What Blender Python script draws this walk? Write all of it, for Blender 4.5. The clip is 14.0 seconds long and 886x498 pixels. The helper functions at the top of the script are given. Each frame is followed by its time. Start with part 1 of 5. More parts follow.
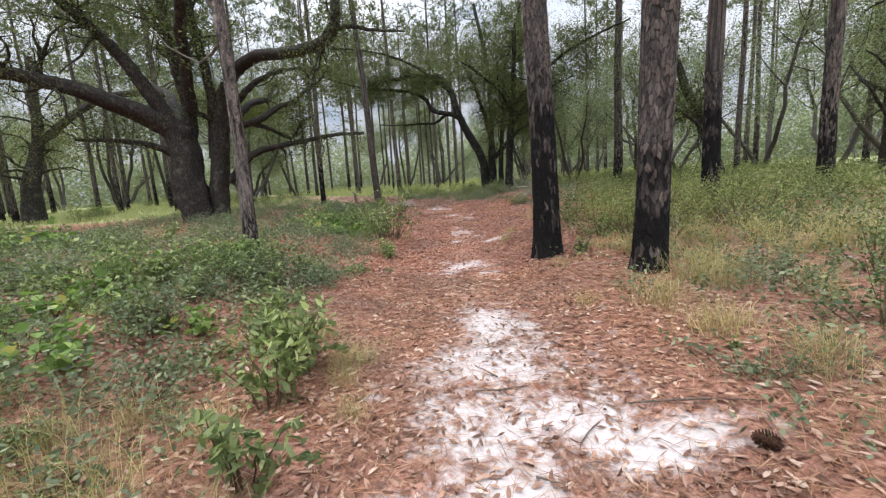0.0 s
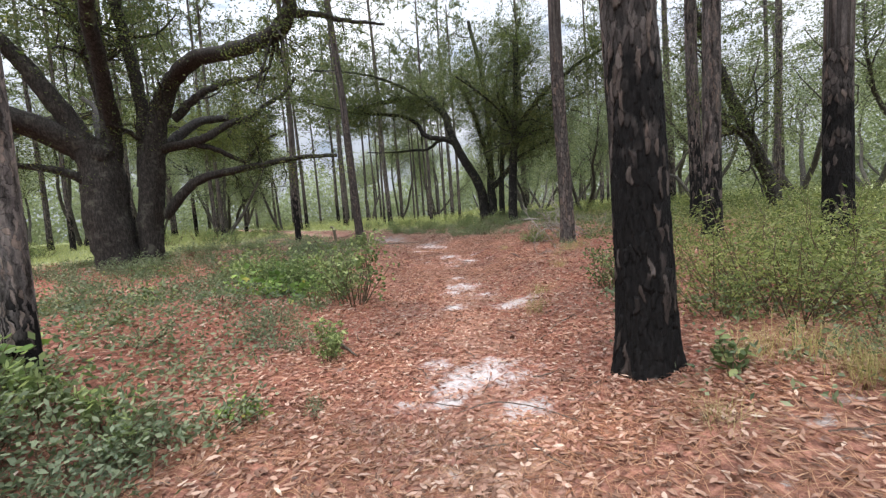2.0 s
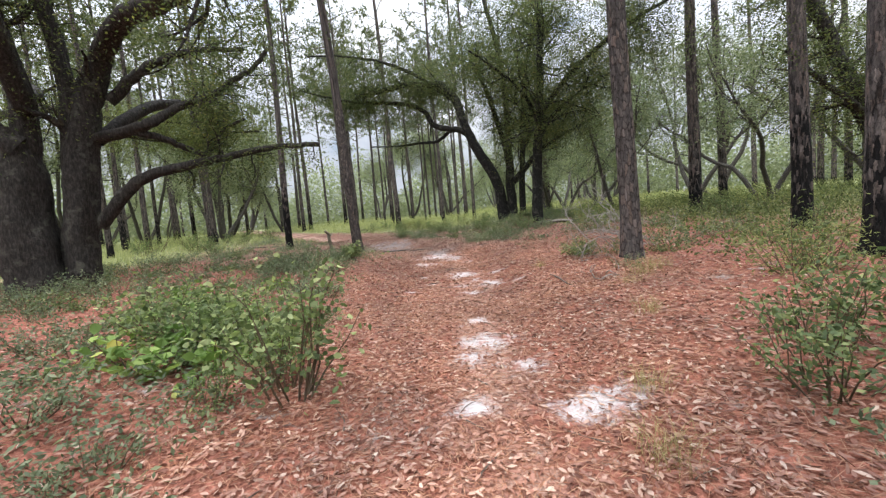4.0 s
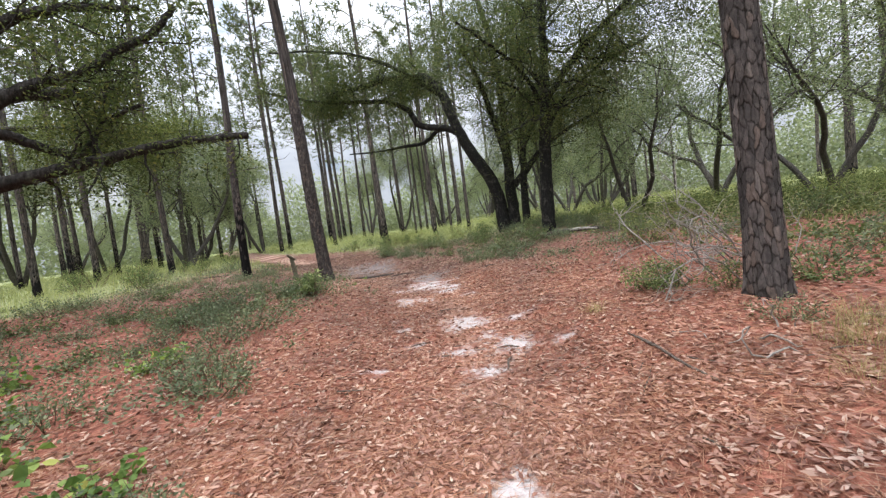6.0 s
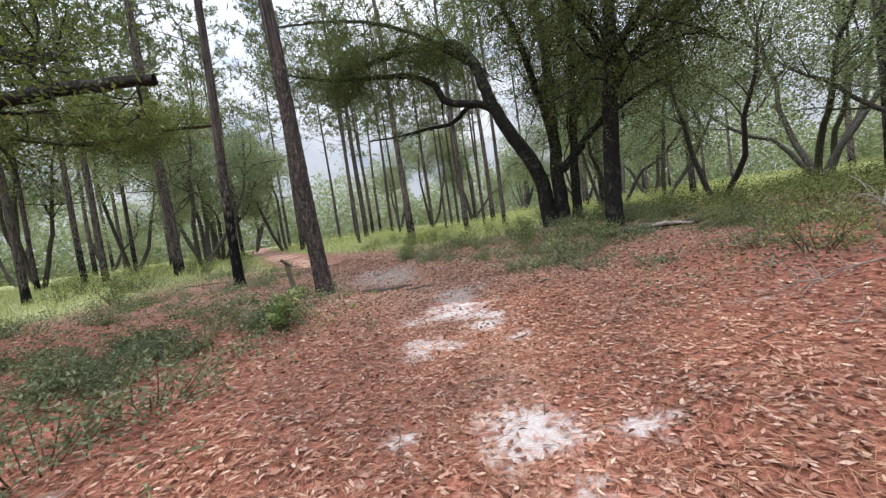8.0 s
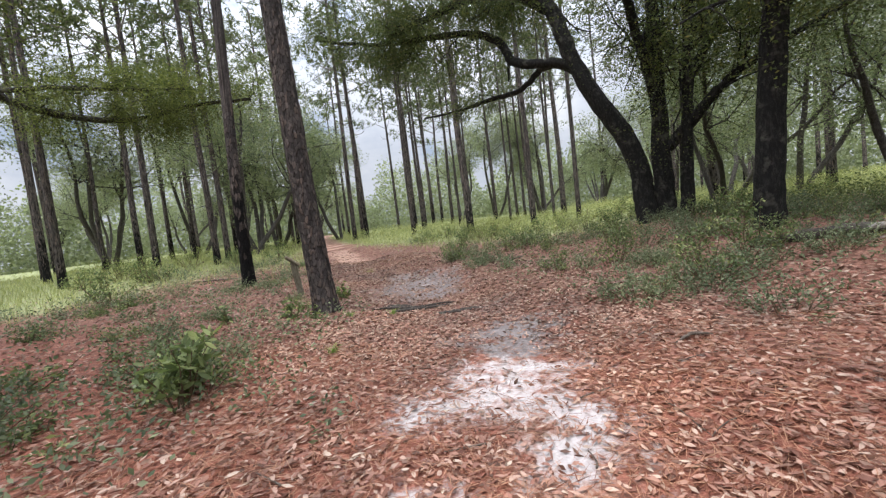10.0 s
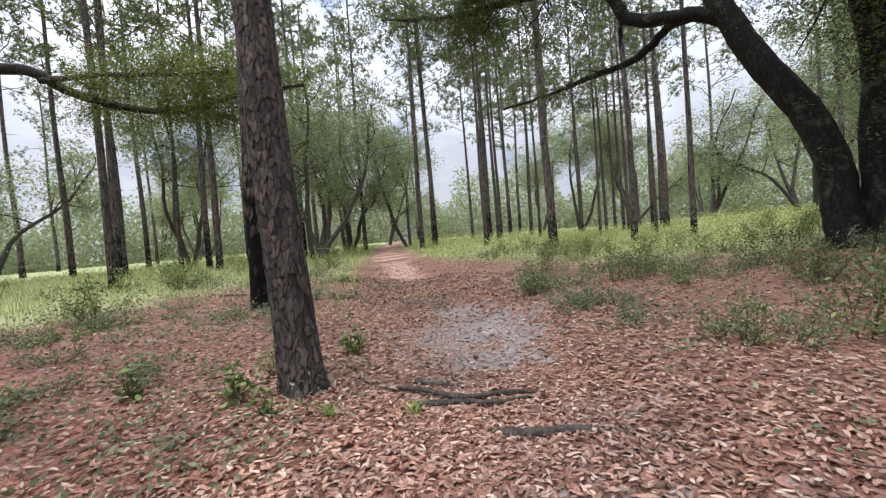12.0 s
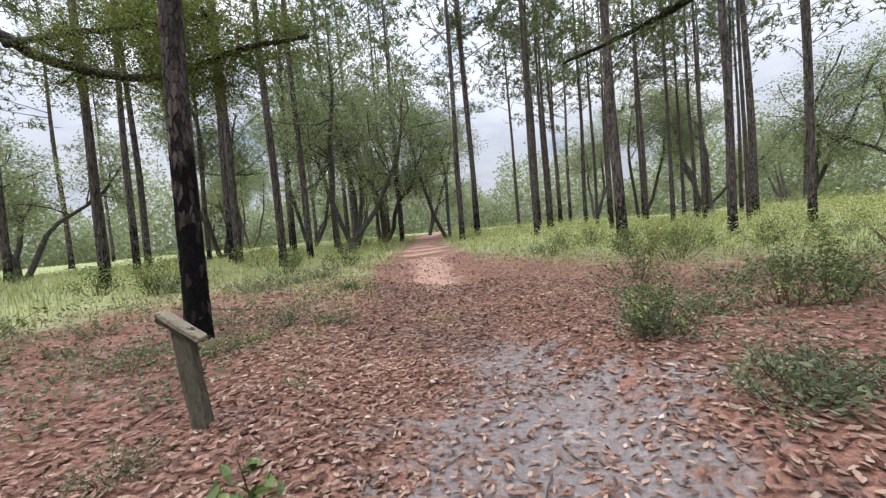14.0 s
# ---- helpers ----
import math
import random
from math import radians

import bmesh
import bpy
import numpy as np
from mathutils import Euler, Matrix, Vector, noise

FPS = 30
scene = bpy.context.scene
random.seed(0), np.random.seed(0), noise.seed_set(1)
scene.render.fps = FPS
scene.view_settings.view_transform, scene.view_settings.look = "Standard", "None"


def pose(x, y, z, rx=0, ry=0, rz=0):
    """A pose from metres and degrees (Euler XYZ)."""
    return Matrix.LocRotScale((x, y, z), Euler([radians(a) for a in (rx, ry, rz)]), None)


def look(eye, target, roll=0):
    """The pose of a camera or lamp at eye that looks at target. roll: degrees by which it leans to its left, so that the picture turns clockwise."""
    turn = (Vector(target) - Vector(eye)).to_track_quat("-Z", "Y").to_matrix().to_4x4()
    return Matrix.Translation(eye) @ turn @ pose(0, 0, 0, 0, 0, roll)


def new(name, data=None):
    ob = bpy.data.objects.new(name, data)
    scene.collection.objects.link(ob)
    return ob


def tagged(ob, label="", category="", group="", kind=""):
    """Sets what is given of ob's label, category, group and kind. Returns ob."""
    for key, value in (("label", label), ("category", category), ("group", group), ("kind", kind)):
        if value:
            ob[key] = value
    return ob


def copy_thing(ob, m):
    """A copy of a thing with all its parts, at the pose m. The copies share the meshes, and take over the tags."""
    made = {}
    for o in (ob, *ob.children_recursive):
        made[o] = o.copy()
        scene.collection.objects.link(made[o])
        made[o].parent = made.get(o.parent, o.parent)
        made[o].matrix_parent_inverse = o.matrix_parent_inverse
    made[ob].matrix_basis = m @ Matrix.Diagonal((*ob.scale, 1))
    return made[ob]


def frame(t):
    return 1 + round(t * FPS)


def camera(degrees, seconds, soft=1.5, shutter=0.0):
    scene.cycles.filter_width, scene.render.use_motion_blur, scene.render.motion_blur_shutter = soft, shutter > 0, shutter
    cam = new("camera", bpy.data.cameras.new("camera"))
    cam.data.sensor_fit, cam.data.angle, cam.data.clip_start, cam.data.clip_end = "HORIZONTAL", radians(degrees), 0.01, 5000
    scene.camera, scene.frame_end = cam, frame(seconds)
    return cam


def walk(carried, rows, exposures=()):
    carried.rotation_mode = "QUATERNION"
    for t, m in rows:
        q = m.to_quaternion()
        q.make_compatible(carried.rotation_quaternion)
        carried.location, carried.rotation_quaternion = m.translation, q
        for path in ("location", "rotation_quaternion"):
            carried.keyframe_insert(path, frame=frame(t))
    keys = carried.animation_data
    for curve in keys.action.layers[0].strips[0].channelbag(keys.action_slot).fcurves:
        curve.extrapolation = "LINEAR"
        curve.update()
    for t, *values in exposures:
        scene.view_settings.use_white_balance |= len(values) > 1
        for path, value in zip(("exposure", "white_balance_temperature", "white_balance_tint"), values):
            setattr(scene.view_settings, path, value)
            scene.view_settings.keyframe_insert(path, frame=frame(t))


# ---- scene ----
cam = camera(94.6, 14.0, soft=1.3)
# seconds, eye x y z, yaw, pitch, roll
PATH_ROWS = [
    (0.0, 0.048, 0.260, 1.420, -0.41, -9.02, 3.65),
    (0.5, 0.052, 1.080, 1.401, 0.40, -7.69, 3.78),
    (1.0, 0.018, 1.946, 1.415, 1.12, -7.53, 5.49),
    (1.5, 0.082, 2.769, 1.449, -1.62, -6.34, 5.23),
    (2.0, 0.147, 3.675, 1.465, -1.10, -4.75, 4.13),
    (2.5, 0.175, 4.471, 1.483, 1.37, -5.19, 4.37),
    (5.0, 0.271, 8.125, 1.674, -0.79, -4.19, 5.89),
    (5.5, 0.230, 8.988, 1.639, -1.72, -3.66, 6.24),
    (6.0, 0.290, 9.847, 1.670, -0.32, -3.58, 7.35),
    (6.5, 0.284, 10.530, 1.712, 0.44, -3.72, 8.01),
    (7.0, 0.301, 11.371, 1.766, 1.68, -3.83, 8.21),
    (9.5, 0.226, 15.091, 1.617, 10.09, -4.00, 7.05),
    (10.0, 0.217, 15.959, 1.666, 13.38, -3.93, 6.65),
    (10.5, 0.145, 16.657, 1.650, 16.16, -3.21, 6.21),
    (11.0, 0.021, 17.483, 1.693, 19.20, -2.58, 5.43),
    (11.5, -0.193, 18.187, 1.681, 21.49, -2.07, 4.82),
    (12.0, -0.491, 18.960, 1.716, 24.16, -1.74, 4.47),
    (12.5, -0.818, 19.626, 1.698, 25.98, -1.70, 4.48),
    (13.0, -1.142, 20.438, 1.725, 27.60, -1.88, 4.64),
    (13.5, -1.356, 21.024, 1.697, 28.89, -2.06, 5.10),
    (14.0, -1.705, 21.781, 1.729, 30.27, -2.72, 4.71),
]
walk(cam, [(t, pose(x, y, z, 90 + pitch, roll, yaw)) for t, x, y, z, yaw, pitch, roll in PATH_ROWS],
     exposures=[(0.0, 1.05, 6350, 10), (1.5, 1.08, 6350, 10), (2.7, 1.2, 6350, 10), (5.0, 1.25, 6350, 10), (7.0, 1.13, 6350, 10), (10.0, 1.1, 6300, 11), (12.0, 1.13, 6300, 12), (14.0, 1.07, 6300, 12)])

# ---------------------------------------------------------------- light
world = bpy.data.worlds.new("overcast_sky")
scene.world = world
world.use_nodes = True
wn, wl = world.node_tree.nodes, world.node_tree.links
wn.clear()
w_out = wn.new("ShaderNodeOutputWorld")
w_bg = wn.new("ShaderNodeBackground")
w_bg.inputs["Strength"].default_value = 0.12
w_sky = wn.new("ShaderNodeTexSky")
w_sky.sky_type = "NISHITA"
w_sky.sun_disc = False
w_sky.sun_elevation, w_sky.sun_rotation = radians(58), radians(200)
w_coord = wn.new("ShaderNodeTexCoord")
w_map = wn.new("ShaderNodeMapping")
w_map.inputs["Scale"].default_value = (1.6, 1.6, 3.4)
w_noise = wn.new("ShaderNodeTexNoise")
w_noise.inputs["Scale"].default_value = 2.1
w_noise.inputs["Detail"].default_value = 7
w_noise.inputs["Roughness"].default_value = 0.6
w_ramp = wn.new("ShaderNodeValToRGB")
w_ramp.color_ramp.elements[0].position = 0.28
w_ramp.color_ramp.elements[1].position = 0.42
w_cloud = wn.new("ShaderNodeValToRGB")
w_cloud.color_ramp.elements[0].position, w_cloud.color_ramp.elements[0].color = 0.35, (5.0, 5.5, 6.4, 1)
w_cloud.color_ramp.elements[1].position, w_cloud.color_ramp.elements[1].color = 0.68, (8.0, 8.2, 8.6, 1)
w_mix = wn.new("ShaderNodeMix")
w_mix.data_type = "RGBA"
wl.new(w_coord.outputs["Generated"], w_map.inputs["Vector"])
wl.new(w_map.outputs["Vector"], w_noise.inputs["Vector"])
wl.new(w_noise.outputs["Fac"], w_ramp.inputs["Fac"])
wl.new(w_noise.outputs["Fac"], w_cloud.inputs["Fac"])
wl.new(w_ramp.outputs["Color"], w_mix.inputs["Factor"])
wl.new(w_sky.outputs["Color"], w_mix.inputs["A"])
wl.new(w_cloud.outputs["Color"], w_mix.inputs["B"])
# an overcast sky is several times as bright overhead as at the horizon
w_sep = wn.new("ShaderNodeSeparateXYZ")
w_sq = wn.new("ShaderNodeMath")
w_sq.operation = "POWER"
w_sq.use_clamp = True
w_sq.inputs[1].default_value = 2.0
w_rise = wn.new("ShaderNodeMath")
w_rise.operation = "MULTIPLY_ADD"
w_rise.inputs[1].default_value, w_rise.inputs[2].default_value = 2.2, 0.37
w_mul = wn.new("ShaderNodeMix")
w_mul.data_type, w_mul.blend_type = "RGBA", "MULTIPLY"
w_mul.inputs["Factor"].default_value = 1.0
wl.new(w_coord.outputs["Generated"], w_sep.inputs["Vector"])
wl.new(w_sep.outputs["Z"], w_sq.inputs[0])
wl.new(w_sq.outputs[0], w_rise.inputs[0])
wl.new(w_mix.outputs["Result"], w_mul.inputs["A"])
wl.new(w_rise.outputs[0], w_mul.inputs["B"])
wl.new(w_mul.outputs["Result"], w_bg.inputs["Color"])
wl.new(w_bg.outputs["Background"], w_out.inputs["Surface"])

sun_data = bpy.data.lights.new("sun", "SUN")
sun_data.energy, sun_data.angle, sun_data.color = 1.5, radians(40), (1.0, 0.98, 0.95)
sun = new("sun", sun_data)
sun.matrix_world = look((-6, -14, 32), (0, 0, 0))

# ---------------------------------------------------------------- materials


def material(name):
    m = bpy.data.materials.new(name)
    m.use_nodes = True
    n = m.node_tree.nodes
    return m, n, m.node_tree.links, n["Principled BSDF"]


def ramp(n, stops):
    r = n.new("ShaderNodeValToRGB")
    e = r.color_ramp.elements
    while len(e) < len(stops):
        e.new(0.5)
    for k, (p, c) in zip(e, stops):
        k.position, k.color = p, (*c, 1)
    return r


def noise_tex(n, l, scale, detail=4, vec=None, rough=0.55):
    t = n.new("ShaderNodeTexNoise")
    t.inputs["Scale"].default_value, t.inputs["Detail"].default_value, t.inputs["Roughness"].default_value = scale, detail, rough
    if vec is not None:
        l.new(vec, t.inputs["Vector"])
    return t


def mix_rgb(n, l, fac, a, b, mode="MIX"):
    m = n.new("ShaderNodeMix")
    m.data_type, m.blend_type = "RGBA", mode
    for sock, v in (("Factor", fac), ("A", a), ("B", b)):
        if isinstance(v, (int, float)):
            m.inputs[sock].default_value = v
        elif isinstance(v, tuple):
            m.inputs[sock].default_value = (*v, 1)
        else:
            l.new(v, m.inputs[sock])
    return m.outputs["Result"]


def bump(n, l, height, strength, distance, bsdf):
    b = n.new("ShaderNodeBump")
    b.inputs["Strength"].default_value, b.inputs["Distance"].default_value = strength, distance
    l.new(height, b.inputs["Height"])
    l.new(b.outputs["Normal"], bsdf.inputs["Normal"])
    return b


def attr(n, name):
    a = n.new("ShaderNodeAttribute")
    a.attribute_name = name
    return a.outputs["Fac"]


def leaf_material(name, stops, translucent=0.35, rough=0.62):
    """Thin leaves: each leaf takes its own colour from the ramp, and lets some light through."""
    m, n, l, b = material(name)
    geo = n.new("ShaderNodeNewGeometry")
    r = ramp(n, stops)
    l.new(geo.outputs["Random Per Island"], r.inputs["Fac"])
    big = noise_tex(n, l, 0.9, 2, geo.outputs["Position"])
    shade = ramp(n, [(0.3, (0.72, 0.75, 0.72)), (0.7, (1.2, 1.15, 1.0))])
    l.new(big.outputs["Fac"], shade.inputs["Fac"])
    col = mix_rgb(n, l, 1.0, r.outputs["Color"], shade.outputs["Color"], "MULTIPLY")
    l.new(col, b.inputs["Base Color"])
    b.inputs["Roughness"].default_value = rough
    b.inputs["Specular IOR Level"].default_value = 0.2
    t = n.new("ShaderNodeBsdfTranslucent")
    l.new(mix_rgb(n, l, 1.0, col, (1.0, 1.15, 0.75), "MULTIPLY"), t.inputs["Color"])
    s = n.new("ShaderNodeMixShader")
    s.inputs["Fac"].default_value = translucent
    l.new(b.outputs["BSDF"], s.inputs[1])
    l.new(t.outputs["BSDF"], s.inputs[2])
    l.new(s.outputs["Shader"], n["Material Output"].inputs["Surface"])
    return m


M_OAK_LEAF = leaf_material("oak_leaf", [(0.0, (0.06, 0.075, 0.034)), (0.45, (0.082, 0.10, 0.043)), (0.85, (0.115, 0.132, 0.053)), (0.98, (0.20, 0.185, 0.07))], 0.42)
M_OLIVE_LEAF = leaf_material("olive_oak_leaf", [(0.0, (0.07, 0.085, 0.03)), (0.5, (0.115, 0.13, 0.046)), (1.0, (0.20, 0.20, 0.075))], 0.5)
# Aerial haze is put into this leaf colour: paler, greyer than near oaks.
M_OAK_HAZED = leaf_material("hazed_oak_leaf", [(0.0, (0.195, 0.215, 0.155)), (0.5, (0.25, 0.27, 0.195)), (1.0, (0.33, 0.345, 0.245))], 0.45)
# A thinner haze mixed into the colour, for oaks at middle distance.
M_OAK_THIN_HAZE = leaf_material("thin_haze_oak_leaf", [(0.0, (0.14, 0.16, 0.105)), (0.5, (0.19, 0.215, 0.145)), (1.0, (0.27, 0.285, 0.19))], 0.45)
M_PINE_NEEDLE = leaf_material("pine_needle", [(0.0, (0.075, 0.095, 0.052)), (0.6, (0.12, 0.14, 0.075)), (1.0, (0.20, 0.205, 0.11))], 0.35)
M_SHRUB = leaf_material("shrub_leaf", [(0.0, (0.075, 0.105, 0.052)), (0.5, (0.13, 0.17, 0.08)), (0.85, (0.21, 0.25, 0.115)), (1.0, (0.36, 0.38, 0.18))])
M_SHRUB_BLUE = leaf_material("bayberry_leaf", [(0.0, (0.09, 0.115, 0.075)), (0.6, (0.155, 0.185, 0.12)), (1.0, (0.28, 0.31, 0.21))])
M_VINE = leaf_material("bright_vine_leaf", [(0.0, (0.11, 0.18, 0.05)), (0.6, (0.20, 0.29, 0.09)), (0.92, (0.31, 0.39, 0.13)), (1.0, (0.48, 0.42, 0.12))])
M_BROAD = leaf_material("broad_bush_leaf", [(0.0, (0.085, 0.115, 0.055)), (0.5, (0.17, 0.21, 0.10)), (0.85, (0.28, 0.33, 0.16)), (1.0, (0.46, 0.51, 0.28))], 0.45)
M_FEATHER = leaf_material("feathery_bush_leaf", [(0.0, (0.10, 0.12, 0.05)), (0.5, (0.20, 0.23, 0.09)), (1.0, (0.36, 0.37, 0.16))], 0.4)
M_BANK = leaf_material("bank_leaf", [(0.0, (0.08, 0.10, 0.047)), (0.5, (0.145, 0.172, 0.075)), (1.0, (0.255, 0.275, 0.125))], 0.38)
M_GRASS = leaf_material("meadow_grass", [(0.0, (0.22, 0.235, 0.11)), (0.5, (0.325, 0.335, 0.155)), (1.0, (0.46, 0.45, 0.25))], 0.4)
M_WIREGRASS = leaf_material("wiregrass", [(0.0, (0.20, 0.20, 0.08)), (0.5, (0.36, 0.31, 0.14)), (1.0, (0.55, 0.44, 0.26))], 0.25)
M_LITTER = leaf_material("fallen_oak_leaf", [(0.0, (0.095, 0.05, 0.038)), (0.4, (0.235, 0.128, 0.098)), (0.75, (0.36, 0.22, 0.175)), (0.96, (0.47, 0.34, 0.29)), (1.0, (0.56, 0.46, 0.41))], 0.05, 0.65)
M_RED_LITTER = leaf_material("fallen_red_leaf", [(0.0, (0.10, 0.042, 0.03)), (0.4, (0.27, 0.130, 0.105)), (0.75, (0.41, 0.232, 0.188)), (0.96, (0.51, 0.365, 0.315)), (1.0, (0.56, 0.44, 0.38))], 0.05, 0.65)
M_RED_STRAW = leaf_material("fallen_red_needle", [(0.0, (0.16, 0.058, 0.035)), (0.5, (0.34, 0.15, 0.10)), (1.0, (0.46, 0.27, 0.19))], 0.05, 0.6)
M_TAN_LITTER = leaf_material("fallen_tan_oak_leaf", [(0.0, (0.09, 0.046, 0.036)), (0.4, (0.215, 0.122, 0.098)), (0.75, (0.31, 0.198, 0.163)), (0.96, (0.40, 0.295, 0.252)), (1.0, (0.49, 0.40, 0.355))], 0.05, 0.65)
M_STRAW = leaf_material("fallen_pine_needle", [(0.0, (0.15, 0.066, 0.042)), (0.5, (0.30, 0.145, 0.088)), (1.0, (0.43, 0.265, 0.175))], 0.05, 0.6)


def ground_material():
    """Pine straw and leaf litter, bare white sand, trodden grey sand and thin grass, where the ground's own masks put them."""
    m, n, l, b = material("forest_floor")
    geo = n.new("ShaderNodeNewGeometry")
    p = geo.outputs["Position"]
    fine = noise_tex(n, l, 26, 8, p, 0.7)
    vor = n.new("ShaderNodeTexVoronoi")
    vor.inputs["Scale"].default_value = 19
    warp = noise_tex(n, l, 7, 3, p)
    l.new(mix_rgb(n, l, 0.12, p, warp.outputs["Color"], "ADD"), vor.inputs["Vector"])
    patch = noise_tex(n, l, 1.3, 6, p, 0.65)
    mid = noise_tex(n, l, 5.5, 7, p, 0.72)
    litter = ramp(n, [(0.28, (0.08, 0.045, 0.035)), (0.45, (0.18, 0.09, 0.066)), (0.6, (0.285, 0.155, 0.116)), (0.78, (0.40, 0.262, 0.212))])
    l.new(fine.outputs["Fac"], litter.inputs["Fac"])
    chips = ramp(n, [(0.0, (0.55, 0.5, 0.5)), (0.5, (1.0, 0.95, 0.92)), (1.0, (1.35, 1.25, 1.2))])
    sep = n.new("ShaderNodeSeparateColor")
    l.new(vor.outputs["Color"], sep.inputs["Color"])
    l.new(sep.outputs["Red"], chips.inputs["Fac"])
    litter_c = mix_rgb(n, l, 0.8, litter.outputs["Color"], chips.outputs["Color"], "MULTIPLY")
    sand = ramp(n, [(0.3, (0.40, 0.345, 0.33)), (0.55, (0.49, 0.44, 0.425)), (0.75, (0.58, 0.54, 0.525))])
    l.new(fine.outputs["Fac"], sand.inputs["Fac"])
    grey = ramp(n, [(0.3, (0.13, 0.108, 0.102)), (0.55, (0.21, 0.18, 0.172)), (0.75, (0.30, 0.268, 0.258))])
    l.new(fine.outputs["Fac"], grey.inputs["Fac"])
    grass = ramp(n, [(0.3, (0.15, 0.16, 0.075)), (0.5, (0.25, 0.27, 0.125)), (0.7, (0.36, 0.37, 0.19))])
    l.new(fine.outputs["Fac"], grass.inputs["Fac"])
    pink = ramp(n, [(0.3, (0.30, 0.17, 0.12)), (0.6, (0.46, 0.30, 0.23)), (0.8, (0.58, 0.43, 0.36))])
    l.new(fine.outputs["Fac"], pink.inputs["Fac"])

    def soft(name, lo, hi, amount):
        f = n.new("ShaderNodeMath")
        f.operation = "MULTIPLY_ADD"
        l.new(mid.outputs["Fac"], f.inputs[0])
        f.inputs[1].default_value = 1.3
        l.new(patch.outputs["Fac"], f.inputs[2])
        a = n.new("ShaderNodeMath")
        a.operation = "MULTIPLY_ADD"
        l.new(f.outputs[0], a.inputs[0])
        a.inputs[1].default_value = amount
        l.new(attr(n, name), a.inputs[2])
        s = n.new("ShaderNodeMapRange")
        s.interpolation_type = "SMOOTHSTEP"
        s.inputs["From Min"].default_value, s.inputs["From Max"].default_value = lo + amount * 1.15, hi + amount * 1.15
        l.new(a.outputs[0], s.inputs["Value"])
        return s.outputs["Result"]

    redder = mix_rgb(n, l, 1.0, litter_c, (1.14, 0.90, 0.86), "MULTIPLY")
    litter_c = mix_rgb(n, l, attr(n, "red"), litter_c, redder)
    browner = mix_rgb(n, l, 1.0, litter_c, (0.9, 0.95, 0.96), "MULTIPLY")
    litter_c = mix_rgb(n, l, attr(n, "tan"), litter_c, browner)
    c = mix_rgb(n, l, soft("grass", 0.25, 0.85, 1.6), litter_c, grass.outputs["Color"])
    c = mix_rgb(n, l, soft("worn", 0.3, 0.8, 1.2), c, pink.outputs["Color"])
    c = mix_rgb(n, l, soft("grey", 0.3, 0.8, 2.2), c, grey.outputs["Color"])
    c = mix_rgb(n, l, soft("sand", 0.30, 0.95, 1.9), c, sand.outputs["Color"])
    l.new(c, b.inputs["Base Color"])
    b.inputs["Roughness"].default_value = 0.92
    b.inputs["Specular IOR Level"].default_value = 0.15
    h = mix_rgb(n, l, 0.5, fine.outputs["Fac"], vor.outputs["Distance"])
    bump(n, l, h, 0.7, 0.03, b)
    return m


M_GROUND = ground_material()


